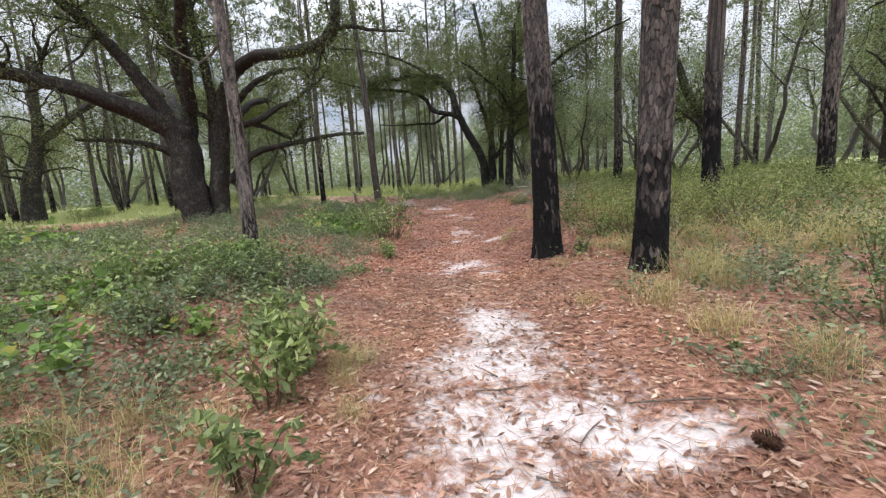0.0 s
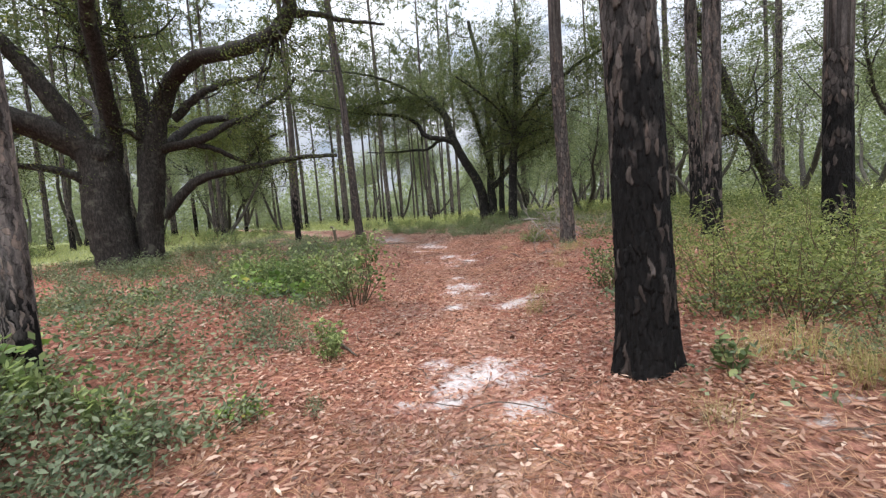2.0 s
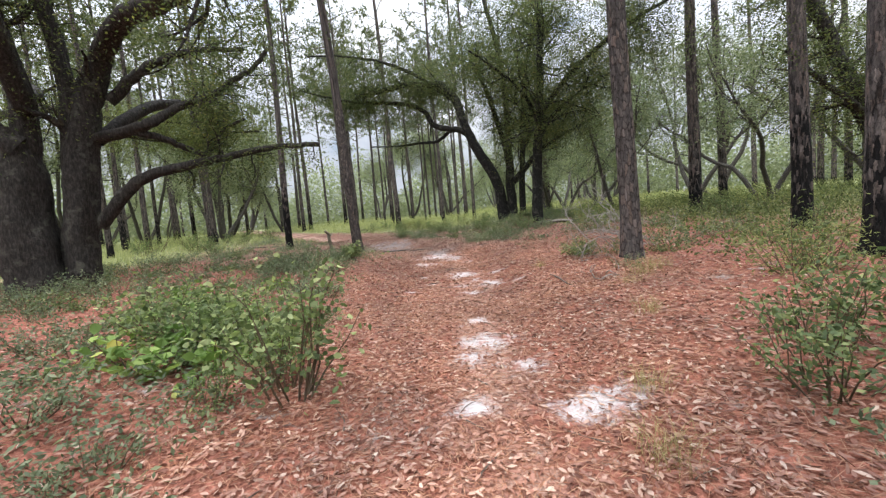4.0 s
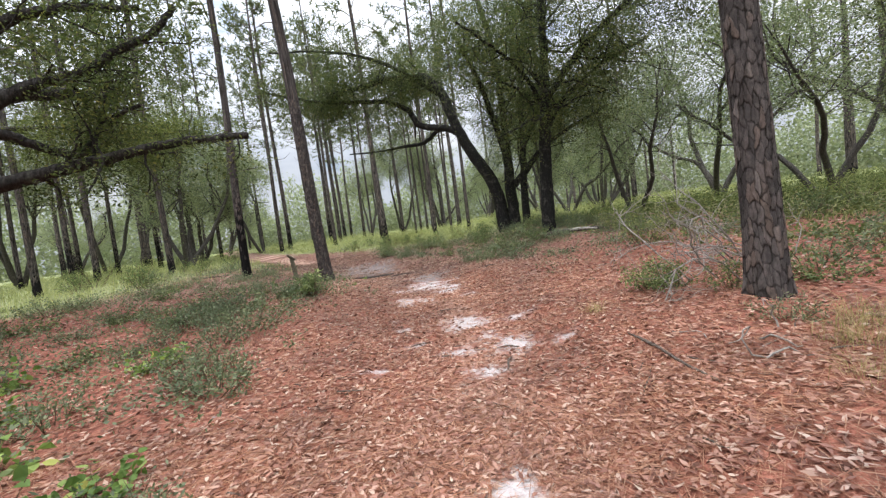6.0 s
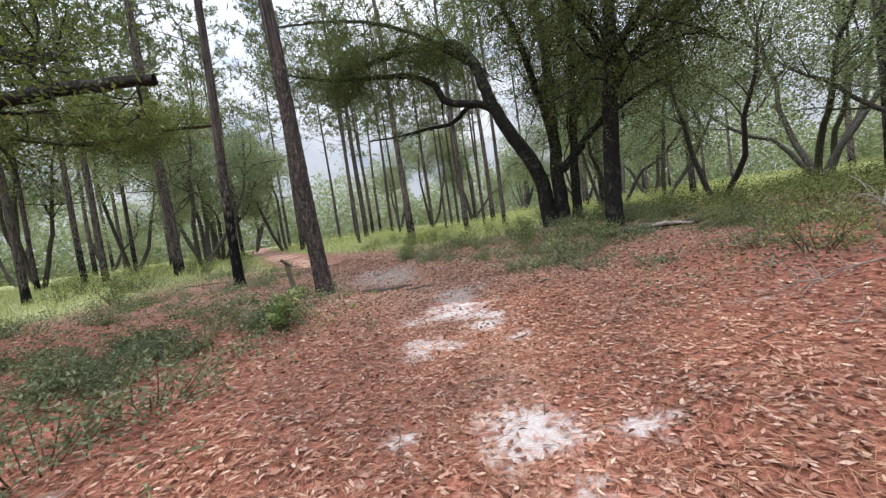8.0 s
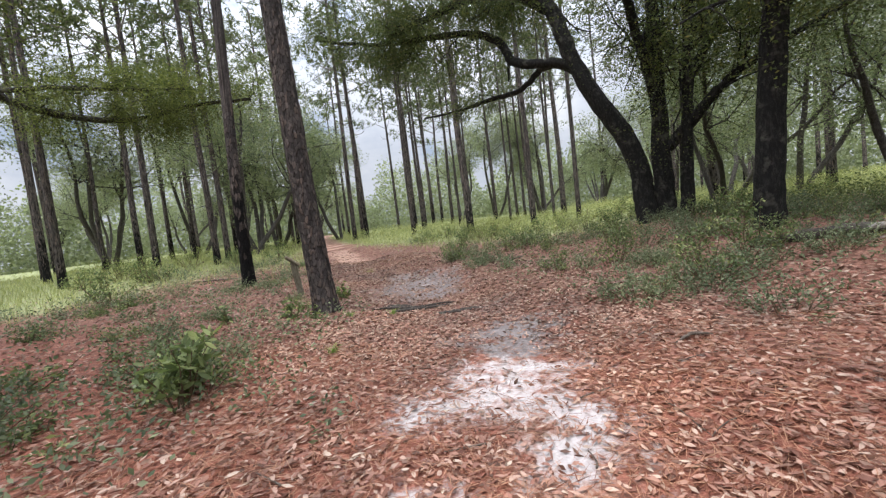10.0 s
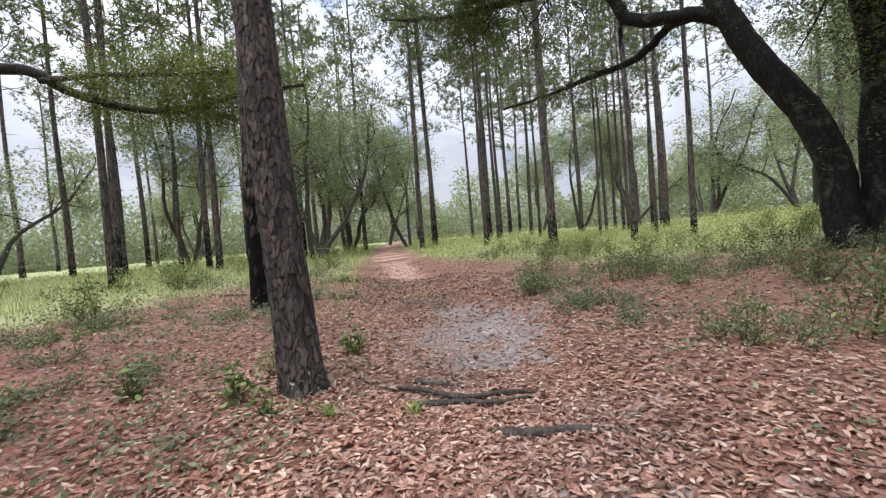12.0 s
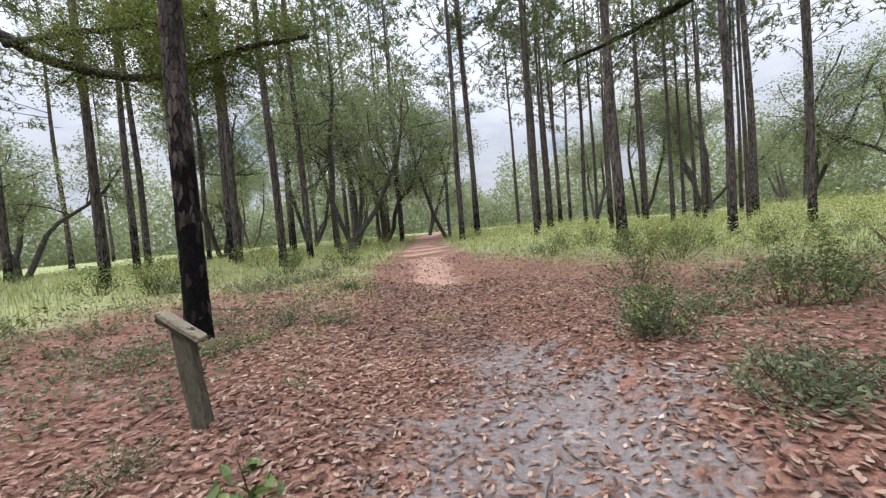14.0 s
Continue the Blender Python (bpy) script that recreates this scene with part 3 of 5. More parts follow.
def masks(x, y):
    off = np.abs(x - trail_x(y))
    sand, grey = blobs(x, y, SAND), blobs(x, y, GREY)
    worn = np.maximum(np.exp(-(off / 0.75) ** 2) * smooth01(25, 31, y), 0.62 * np.exp(-(off / 0.55) ** 2) * smooth01(3, 6, y) * (1 - smooth01(20, 22, y)))
    grass = np.maximum(smooth01(27, 35, y + 0.25 * x), smooth01(8, 13, -x) * smooth01(15, 21, y))
    grass = np.maximum(grass, 0.75 * smooth01(24.5, 29, y) * smooth01(0.8, 2.2, trail_x(y) - x))
    grass = np.maximum(grass, 0.55 * smooth01(5, 11, x)) * smooth01(0.9, 1.9, off)
    return sand, grey, worn, grass


def needle_bed(y):
    """How red the fallen needles lie, over the middle stretch of the trail."""
    return smooth01(4, 9, y) * (1 - smooth01(18, 22.5, y))


def ground_sheet():
    near_x = np.arange(-9, 9.01, 0.16)
    xs = np.concatenate([[-2500, -700, -250, -120], np.arange(-80, -9.5, 1.2), near_x, np.arange(10.2, 80, 1.2), [120, 250, 700, 2500]])
    near_y = np.arange(-2, 34, 0.16)
    ys = np.concatenate([[-2500, -600, -150, -60], np.arange(-40, -3.5, 2.0), near_y, np.arange(35, 110, 1.7), [150, 300, 800, 2500]])
    X, Y = np.meshgrid(xs, ys)
    near = (np.abs(X) < 9) & (Y > -2) & (Y < 34)
    Z = ground_h(X, Y) + np.where(near, rng.normal(size=X.shape) * 0.006, 0)
    n, k = len(ys), len(xs)
    i = np.arange(n - 1)[:, None] * k + np.arange(k - 1)[None, :]
    f = np.stack([i, i + 1, i + 1 + k, i + k], -1).reshape(-1, 4)
    v = np.stack([X, Y, Z], -1).reshape(-1, 3)
    sand, grey, worn, grass = (a.ravel() for a in masks(X, Y))
    return build_mesh("ground", [(v, f)], {"sand": sand, "grey": grey, "worn": worn, "grass": grass, "red": needle_bed(Y).ravel(), "tan": smooth01(17, 22, Y).ravel()})


tagged(part("ground", ground_sheet(), M_GROUND), "leaf-strewn sandy forest floor with a trodden trail", "ground", kind="structure")

# ---------------------------------------------------------------- pines


def plates(theta, z, radius, seed, w=0.062, h=0.16):
    """Distance to the nearest plate edge, and each plate's own number, on a trunk unrolled to u = theta * radius."""
    r = np.random.default_rng(seed)
    nu = max(6, round(2 * math.pi * radius / w))
    nv = int(z.max() / h) + 4
    jit = r.uniform(0.08, 0.92, (nv, nu, 2))
    val = r.uniform(0, 1, (nv, nu))
    U, V = theta / (2 * math.pi) * nu, z / h + 1
    iu, iv = np.floor(U).astype(int), np.floor(V).astype(int)
    d1, d2, c1 = np.full(U.shape, 9.0), np.full(U.shape, 9.0), np.zeros(U.shape)
    for a in (-1, 0, 1):
        for b in (-1, 0, 1):
            jv, ju = np.clip(iv + b, 0, nv - 1), iu + a
            j = jit[jv, ju % nu]
            d = np.maximum(np.abs(ju + j[..., 0] - U), 0.75 * np.abs(iv + b + j[..., 1] - V)) + 0.25 * np.hypot(ju + j[..., 0] - U, iv + b + j[..., 1] - V)
            closer = d < d1
            d2 = np.where(closer, d1, np.minimum(d2, d))
            c1 = np.where(closer, val[jv, ju % nu], c1)
            d1 = np.where(closer, d, d1)
    return d2 - d1, c1


def pine_trunk(dia, height, lean, seed, fine, plate=(0.06, 0.15)):
    """A plated trunk with a flared foot. fine: metres of height over which the plates stand out of the surface."""
    r = np.random.default_rng(seed)
    sides = 168 if fine > 0 else 14
    zs = np.concatenate([np.arange(-0.25, fine, 0.016), np.arange(fine, height, 0.8)]) if fine > 0 else np.concatenate([np.arange(-0.25, 1, 0.25), np.arange(1, height, 1.5)])
    th = np.arange(sides) / sides * 2 * math.pi
    T, Zg = np.meshgrid(th, zs)
    R = dia / 2 * (1 - 0.72 * np.clip(Zg / height, 0, 1))
    flare = np.exp(-np.clip(Zg + 0.05, 0, 9) / 0.28)
    R = R * (1 + flare * (0.2 + 0.11 * np.sin(4 * T + seed) + 0.08 * np.sin(7 * T + 2 * seed)))
    R = R * (1 + 0.02 * np.sin(2 * T + Zg * 0.7 + seed) + 0.012 * np.sin(3 * T - Zg * 1.9))
    warp_u = 0.12 * np.sin(Zg * 3 + seed) + 0.04 * np.sin(5 * T + 19 * Zg) + 0.03 * np.sin(37 * Zg - 6 * T + seed)
    warp_v = 0.05 * np.sin(3 * T) + 0.012 * np.sin(13 * T + 9 * Zg + seed)
    edge, cell = plates(T + warp_u, Zg + 0.3 + warp_v, dia / 2, seed, *plate)
    if fine > 0:
        R = R + (0.009 * smooth01(0.0, 0.09, edge) - 0.006) + 0.009 * (cell - 0.5) * smooth01(0.0, 0.07, edge) + r.normal(size=R.shape) * 0.0015
    bx = lean[0] * Zg + 0.06 * np.sin(Zg * 0.35 + seed) * smooth01(0, 6, Zg)
    by = lean[1] * Zg + 0.06 * np.sin(Zg * 0.28 + seed * 2) * smooth01(0, 6, Zg)
    v = np.stack([bx + R * np.cos(T), by + R * np.sin(T), Zg], -1).reshape(-1, 3)
    i = np.arange(len(zs) - 1)[:, None] * sides
    j = np.arange(sides)[None, :]
    f = np.stack([i + j, i + (j + 1) % sides, i + (j + 1) % sides + sides, i + j + sides], -1).reshape(-1, 4)
    return build_mesh("pine_trunk", [(v, f)], {"edge": edge.ravel(), "cell": cell.ravel()})


def pine_crown(height, dia, lean, seed, dense=1.0):
    """Open, layered crown: boughs with needle tufts, over the top two fifths of the stem."""
    r = np.random.default_rng(seed + 50)
    wood, centres = [], []
    for _ in range(int(26 * dense)):
        z = height * r.uniform(0.46, 0.99)
        a = r.uniform(0, 6.283)
        d = np.array([math.cos(a), math.sin(a), r.uniform(-0.15, 0.5)])
        L = (height - z) * 0.28 + r.uniform(0.8, 2.2)
        p = wander((lean[0] * z, lean[1] * z, z), d, L, 6, 0.22, r, 0.06)
        wood.append(tube(p[::2], (0.045, 0.012), 3))
        k = int(19 * dense)
        s = r.uniform(0.4, 1.0, k) * 6
        i = np.minimum(s.astype(int), 5)
        centres.append(p[i] + (p[i + 1] - p[i]) * (s - i)[:, None] + r.normal(size=(k, 3)) * np.array([0.33, 0.33, 0.22]))
    for _ in range(int(5 * dense)):
        z = height * r.uniform(0.3, 0.52)
        a = r.uniform(0, 6.283)
        p = wander((lean[0] * z, lean[1] * z, z), (math.cos(a), math.sin(a), 0.1), r.uniform(0.5, 1.6), 4, 0.3, r)
        wood.append(tube(p[::2], (0.03, 0.008), 3))
    return build_mesh("boughs", wood), build_mesh("needles", [tufts(np.concatenate(centres), 7, 0.44, 0.085, r)])


def pine(x, y, dia, height, lean, bark, label, seed, fine=0.0, dense=1.0, plate=(0.06, 0.15), group="longleaf pines of the wood"):
    t = thing("pine_tree", Matrix.Translation((x, y, float(ground_h(x, y)))), label, "pine tree", group)
    part("trunk", pine_trunk(dia, height, lean, seed, fine, plate), bark, t)
    b, nd = pine_crown(height, dia, lean, seed, dense)
    part("branchwork", b, M_GREY_BARK, t, kind="stuff")
    part("crown", nd, M_PINE_NEEDLE, t, "open crown of long green needles", "stuff")
    return t


pine(1.71, 6.72, 0.40, 24, (-0.02, 0.0), M_BARK_CHARRED, "pine trunk with plated bark, charred black to head height", 3, 4.2, plate=(0.044, 0.12))
pine(2.54, 5.15, 0.375, 23, (0.03, -0.01), M_BARK_HALF, "thick pine with flaking bark burnt black at its foot", 11, 4.2, plate=(0.05, 0.11))
pine(6.36, 9.9, 0.38, 23, (0.0, 0.0), M_BARK_CHARRED, "tall pine with a burnt foot among shrubs on the bank", 17, 3.0)
pine(12.2, 13.3, 0.46, 24, (0.0, 0.0), M_BARK_BURNT, "burnt-footed pine standing back among green shrubs", 23, 0.0)
pine(3.44, 13.86, 0.335, 24, (-0.01, 0.0), M_BARK_PLAIN, "red-brown pine beside dead branches at the trail edge", 29, 4.5)
pine(-3.19, 21.70, 0.35, 24, (-0.049, -0.02), M_BARK_BLOCKY, "leaning pine with deeply plated grey-brown bark by the trail", 31, 5.2, plate=(0.056, 0.085))
pine(-6.85, 24.5, 0.275, 22, (0.01, 0.015), M_BARK_CHARRED, "slim pine charred black at its base behind a marker post", 37, 4.2)
pine(7.68, 15.35, 0.36, 24, (0.0, 0.0), M_BARK_BURNT, "pine with a long black scorch on the shrubby bank", 41, 0.0)
pine(5.80, 11.95, 0.36, 24, (0.0, 0.0), M_BARK_LOW, "slender pine behind the bank shrubs", 43, 0.0)
pine(-3.79, 39.67, 0.44, 25, (-0.02, 0.0), M_BARK_LOW, "straight tall pine in yellow-green grass", 47, 0.0)

pine(9.25, 21.7, 0.42, 23, (0.012, 0.0), M_BARK_LOW, "dark pine standing on the grassy bank behind dead branches", 53, 0.0)

# slim grey tree beside the trail
sap = thing("slender_tree", Matrix.Translation((-3.0, 6.69, float(ground_h(-3.0, 6.69)))), "slender grey-barked tree with a scorched foot", "tree")
r9 = np.random.default_rng(9)
trunk9 = spline([(0, 0, -0.2), (0.0, 0.05, 1.2), (-0.02, 0.1, 2.6), (-0.1, 0.18, 4.2), (-0.12, 0.25, 6.0), (-0.05, 0.3, 9.5)], 40)
part("trunk", build_mesh("trunk", [tube(trunk9, (0.125, 0.10, 0.09, 0.085, 0.07, 0.04), 16, 0.05)]), M_BARK_SAPLING, sap)
w9, c9 = [], []
for p, q in twigs_from(trunk9[18:], 0.035, 14, 2.2, r9, 0.1, 0.9, 0.1):
    w9.append(tube(p, (q, 0.008), 5))
    c9.append(p)
part("branchwork", build_mesh("limbs", w9), M_GREY_BARK, sap, kind="stuff")
part("crown", build_mesh("leaves", [leaves(along(c9, 130, 0.28, r9), 0.09, 0.035, r=r9)]), M_OAK_LEAF, sap, kind="stuff")

# ---------------------------------------------------------------- the great live oaks


def oak_limb(parent, pts, r0, r1, seed, twig_n, twig_len, leaf_n, leaf_store, lo=0.5, sides=14, sigma=0.48, label="", lift=0.05, bark=None):
    """A big limb through given points, with side branches, twigs and the leaf centres round them."""
    r = np.random.default_rng(seed)
    path = spline(pts, max(10, len(pts) * 6))
    path[1:-1] += r.normal(size=(len(path) - 2, 3)) * min(r0 * 0.10, 0.012)
    part("limb", build_mesh("limb", [tube(path, (r0, 0.5 * (r0 + r1), r1), sides, 0.16 if r0 > 0.3 else 0.10, seed)]), bark or M_OAK_BARK, parent, label)
    wood, ends = [], []
    for p, q in twigs_from(path, max(r1 * 0.7, 0.03), int(twig_n * 1.3), twig_len * 1.2, r, lo, 0.9, lift):
        wood.append(tube(p, (q, q * 0.3), 6))
        for p2, q2 in twigs_from(p, q * 0.45, 4, twig_len * 0.5, r, 0.2, 0.9, min(lift, 0.0) * 1.5):
            wood.append(tube(p2, (q2, 0.006), 4))
            ends.append(p2)
        ends.append(p)
    if wood:
        part("branchwork", build_mesh("branches", wood), bark or M_OAK_BARK, parent, kind="stuff")
        leaf_store.append(clumped(along(ends, max(4, int(2.7 * leaf_n / len(ends))), sigma * 0.9, r), 9, np.array([0.15, 0.15, 0.09]), r))


def crown(parent, store, size=0.07, mat=None, seed=5):
    c = np.concatenate(store)
    part("crown", build_mesh("leaves", [leaves(c, size, size * 0.5, 0.4, np.random.default_rng(seed))], smooth=False), mat or M_OAK_LEAF, parent, "small dark evergreen leaves with gaps of sky", "stuff")


oak_a = thing("live_oak", Matrix.Translation((0, 0, 0)), "huge old live oak with spreading dark limbs above shrubs", "oak tree", "live oaks")
store_a = []
oak_limb(oak_a, [(-9.0, 15.75, 0.1), (-9.0, 15.6, 1.0), (-9.1, 15.5, 2.2), (-9.1, 15.5, 3.3), (-9.3, 15.4, 4.1)], 0.64, 0.40, 1, 0, 1, 0, store_a, sides=26, label="thick fluted trunk")
oak_limb(oak_a, [(-8.42, 15.92, 0.1), (-8.36, 15.97, 1.2), (-8.15, 16.05, 3.0), (-7.9, 16.2, 4.6), (-7.6, 16.3, 5.6)], 0.44, 0.23, 2, 2, 1.6, 500, store_a, sides=22, label="second dark trunk")
oak_limb(oak_a, [(-9.0, 15.5, 3.7), (-9.9, 15.05, 4.38), (-10.9, 14.45, 4.9), (-11.8, 14.0, 5.3), (-12.9, 13.5, 5.6), (-15.0, 12.6, 6.0)], 0.38, 0.17, 3, 9, 2.6, 2200, store_a, lo=0.6)
oak_limb(oak_a, [(-9.2, 15.4, 3.9), (-9.75, 15.05, 5.2), (-10.3, 14.75, 6.3), (-11.0, 14.4, 7.3), (-12.2, 13.9, 8.6)], 0.27, 0.12, 4, 12, 2.6, 3200, store_a, lo=0.6)
oak_limb(oak_a, [(-9.0, 15.6, 3.0), (-8.8, 15.65, 4.6), (-8.95, 15.55, 6.2), (-9.1, 15.5, 7.5), (-9.3, 15.6, 10.0)], 0.26, 0.12, 5, 14, 2.8, 4500, store_a)
oak_limb(oak_a, [(-8.3, 15.95, 2.9), (-8.15, 16.05, 5.2), (-8.3, 15.95, 7.0), (-8.45, 16.0, 8.6), (-8.2, 16.6, 11.0)], 0.20, 0.10, 6, 13, 2.8, 6000, store_a)
oak_limb(oak_a, [(-7.75, 16.25, 5.0), (-7.3, 16.15, 5.85), (-6.2, 15.45, 6.2), (-4.9, 14.6, 6.0), (-3.5, 13.65, 5.85), (-2.8, 13.2, 6.1), (-2.62, 13.1, 7.2), (-2.4, 13.2, 9.0)], 0.25, 0.11, 7, 8, 2.0, 2400, store_a, lo=0.6)
oak_limb(oak_a, [(-2.8, 13.2, 6.1), (-2.4, 13.6, 6.32), (-1.7, 14.1, 6.35), (-0.8, 14.7, 6.47)], 0.085, 0.03, 8, 3, 0.9, 250, store_a, lo=0.6)
oak_limb(oak_a, [(-7.5, 16.4, 4.9), (-6.7, 16.7, 5.7), (-5.9, 17.2, 6.2), (-4.8, 17.8, 6.4)], 0.13, 0.05, 9, 8, 1.6, 1500, store_a, lo=0.25)
oak_limb(oak_a, [(-7.98, 16.18, 2.0), (-7.2, 16.35, 2.88), (-6.4, 16.5, 3.22), (-5.25, 16.7, 3.42), (-4.1, 16.9, 3.6), (-2.85, 17.1, 3.62)], 0.15, 0.06, 10, 7, 1.1, 1100, store_a, lo=0.45, sigma=0.18)
oak_limb(oak_a, [(-7.8, 16.15, 4.0), (-6.62, 16.15, 4.2), (-6.27, 16.41, 4.47), (-5.89, 16.69, 4.76), (-5.49, 16.98, 4.98), (-5.03, 17.32, 5.42), (-4.55, 17.68, 5.85), (-4.2, 17.9, 6.4)], 0.13, 0.05, 15, 8, 1.3, 1400, store_a, lo=0.35, sigma=0.3)
oak_limb(oak_a, [(-6.9, 16.1, 4.1), (-6.32, 16.37, 3.94), (-5.87, 16.7, 3.66), (-5.59, 16.91, 3.64), (-5.26, 17.15, 4.2), (-4.85, 17.45, 4.5)], 0.085, 0.035, 16, 6, 0.9, 700, store_a, lo=0.45, sigma=0.25)
oak_limb(oak_a, [(-9.2, 15.6, 2.9), (-10.0, 15.3, 3.4), (-10.9, 15.1, 3.6), (-12.2, 14.6, 3.7)], 0.15, 0.05, 11, 6, 1.5, 1500, store_a)
oak_limb(oak_a, [(-7.9, 16.3, 4.0), (-7.6, 18.0, 5.2), (-7.6, 20.0, 5.8), (-8.2, 22.0, 6.6)], 0.18, 0.07, 12, 9, 2.2, 2200, store_a)
oak_limb(oak_a, [(-9.2, 15.8, 4.0), (-10.6, 17.6, 5.6), (-12.2, 19.6, 6.4), (-14.2, 21.4, 7.4)], 0.2, 0.08, 13, 9, 2.4, 1500, store_a)
oak_limb(oak_a, [(-8.6, 15.5, 4.6), (-7.6, 13.8, 6.8), (-6.4, 12.4, 8.0), (-5.0, 11.0, 8.8)], 0.2, 0.07, 14, 7, 2.3, 800, store_a)
crown(oak_a, store_a)

oak_b = thing("live_oak", Matrix.Translation((0, 0, 0)), "dark live oak with forked trunks and arching limbs", "oak tree", "live oaks")
store_b = []
T1 = [(3.35, 29.1, 0.5), (3.25, 29.15, 1.6), (3.13, 29.18, 2.7), (2.75, 29.27, 3.75), (2.1, 29.45, 4.95), (1.58, 29.6, 6.25), (1.2, 29.7, 7.6), (0.5, 29.8, 8.6), (-0.3, 30.0, 8.75), (-1.5, 30.3, 8.95), (-2.9, 30.65, 8.85), (-4.6, 31.0, 8.7)]
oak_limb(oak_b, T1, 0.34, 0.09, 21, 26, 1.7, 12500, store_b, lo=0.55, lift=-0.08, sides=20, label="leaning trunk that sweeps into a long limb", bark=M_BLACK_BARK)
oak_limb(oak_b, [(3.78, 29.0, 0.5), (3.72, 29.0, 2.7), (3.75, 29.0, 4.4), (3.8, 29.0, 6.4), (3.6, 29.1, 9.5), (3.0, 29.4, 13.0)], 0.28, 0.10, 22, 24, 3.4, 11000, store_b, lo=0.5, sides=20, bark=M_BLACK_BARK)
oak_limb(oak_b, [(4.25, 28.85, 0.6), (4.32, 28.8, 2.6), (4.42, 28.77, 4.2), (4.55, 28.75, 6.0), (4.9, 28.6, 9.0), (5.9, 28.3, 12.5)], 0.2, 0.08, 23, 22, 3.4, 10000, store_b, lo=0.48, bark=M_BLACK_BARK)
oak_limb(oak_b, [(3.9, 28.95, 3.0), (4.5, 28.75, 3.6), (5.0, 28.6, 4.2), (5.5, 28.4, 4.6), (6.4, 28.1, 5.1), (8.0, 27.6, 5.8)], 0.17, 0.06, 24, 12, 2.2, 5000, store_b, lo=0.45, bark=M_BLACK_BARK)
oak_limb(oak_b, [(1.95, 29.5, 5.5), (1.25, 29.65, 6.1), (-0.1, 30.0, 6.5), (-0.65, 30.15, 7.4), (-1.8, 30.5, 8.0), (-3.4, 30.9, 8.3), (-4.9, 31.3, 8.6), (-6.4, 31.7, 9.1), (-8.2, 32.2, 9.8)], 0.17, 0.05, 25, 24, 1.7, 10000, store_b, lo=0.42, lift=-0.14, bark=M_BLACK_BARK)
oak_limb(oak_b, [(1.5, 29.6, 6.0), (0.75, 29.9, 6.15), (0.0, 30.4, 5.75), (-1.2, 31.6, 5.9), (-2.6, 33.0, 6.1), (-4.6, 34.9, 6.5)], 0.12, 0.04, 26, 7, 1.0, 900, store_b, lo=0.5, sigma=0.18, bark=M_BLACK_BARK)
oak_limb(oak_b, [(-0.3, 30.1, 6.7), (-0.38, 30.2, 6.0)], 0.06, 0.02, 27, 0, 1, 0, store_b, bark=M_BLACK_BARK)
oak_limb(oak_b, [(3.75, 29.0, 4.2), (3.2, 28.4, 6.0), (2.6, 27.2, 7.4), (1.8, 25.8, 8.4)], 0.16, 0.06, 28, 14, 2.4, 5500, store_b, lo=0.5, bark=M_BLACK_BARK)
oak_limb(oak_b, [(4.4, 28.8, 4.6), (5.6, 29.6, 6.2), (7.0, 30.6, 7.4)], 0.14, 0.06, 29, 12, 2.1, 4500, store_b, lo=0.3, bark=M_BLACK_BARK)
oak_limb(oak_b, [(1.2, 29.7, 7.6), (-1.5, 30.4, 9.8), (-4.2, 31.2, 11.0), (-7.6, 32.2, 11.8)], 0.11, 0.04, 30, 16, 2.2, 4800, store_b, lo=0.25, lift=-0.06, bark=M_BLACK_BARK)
crown(oak_b, store_b, seed=6)

# black-trunked oak in front of it
oak_c = thing("live_oak", Matrix.Translation((-0.3, -0.38, 0.06)), "straight black-trunked oak with a leafy top above a fallen log", "oak tree", "live oaks")
store_c = []
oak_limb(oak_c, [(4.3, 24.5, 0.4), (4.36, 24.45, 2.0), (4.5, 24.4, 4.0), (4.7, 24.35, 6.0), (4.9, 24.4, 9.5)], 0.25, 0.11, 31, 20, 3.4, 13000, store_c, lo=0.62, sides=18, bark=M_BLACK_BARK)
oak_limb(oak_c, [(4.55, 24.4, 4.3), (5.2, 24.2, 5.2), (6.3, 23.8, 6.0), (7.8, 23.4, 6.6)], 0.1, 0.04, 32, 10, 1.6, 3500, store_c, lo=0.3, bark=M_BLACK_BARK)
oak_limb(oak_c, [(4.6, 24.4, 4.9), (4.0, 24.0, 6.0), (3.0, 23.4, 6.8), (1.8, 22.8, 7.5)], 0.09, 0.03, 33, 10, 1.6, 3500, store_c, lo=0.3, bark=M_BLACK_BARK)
# limb added toward the east so that its leaves shade the bank below
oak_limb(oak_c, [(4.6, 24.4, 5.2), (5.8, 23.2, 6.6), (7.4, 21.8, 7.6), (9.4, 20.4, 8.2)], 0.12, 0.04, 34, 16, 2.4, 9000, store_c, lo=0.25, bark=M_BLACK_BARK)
crown(oak_c, store_c, seed=8)

# oak whose limb reaches in from the west
oak_d = thing("live_oak", Matrix.Translation((0, 0, 0)), "live oak reaching a long leafy limb over the meadow", "oak tree", "live oaks")
store_d = []
oak_limb(oak_d, [(-21.0, 21.5, 0.3), (-20.9, 21.6, 2.5), (-20.4, 22.0, 5.0), (-20.0, 22.0, 9.0)], 0.5, 0.16, 41, 14, 2.6, 5000, store_d, lo=0.4, sides=18)
oak_limb(oak_d, [(-20.6, 21.9, 4.6), (-18.5, 23.6, 7.0), (-16.8, 25.2, 7.7), (-16.1, 26.3, 7.1), (-15.0, 27.4, 6.7), (-13.6, 28.2, 6.6), (-11.6, 28.8, 6.9), (-9.8, 29.6, 7.0)], 0.2, 0.05, 42, 22, 1.6, 12000, store_d, lo=0.45, sigma=0.34)
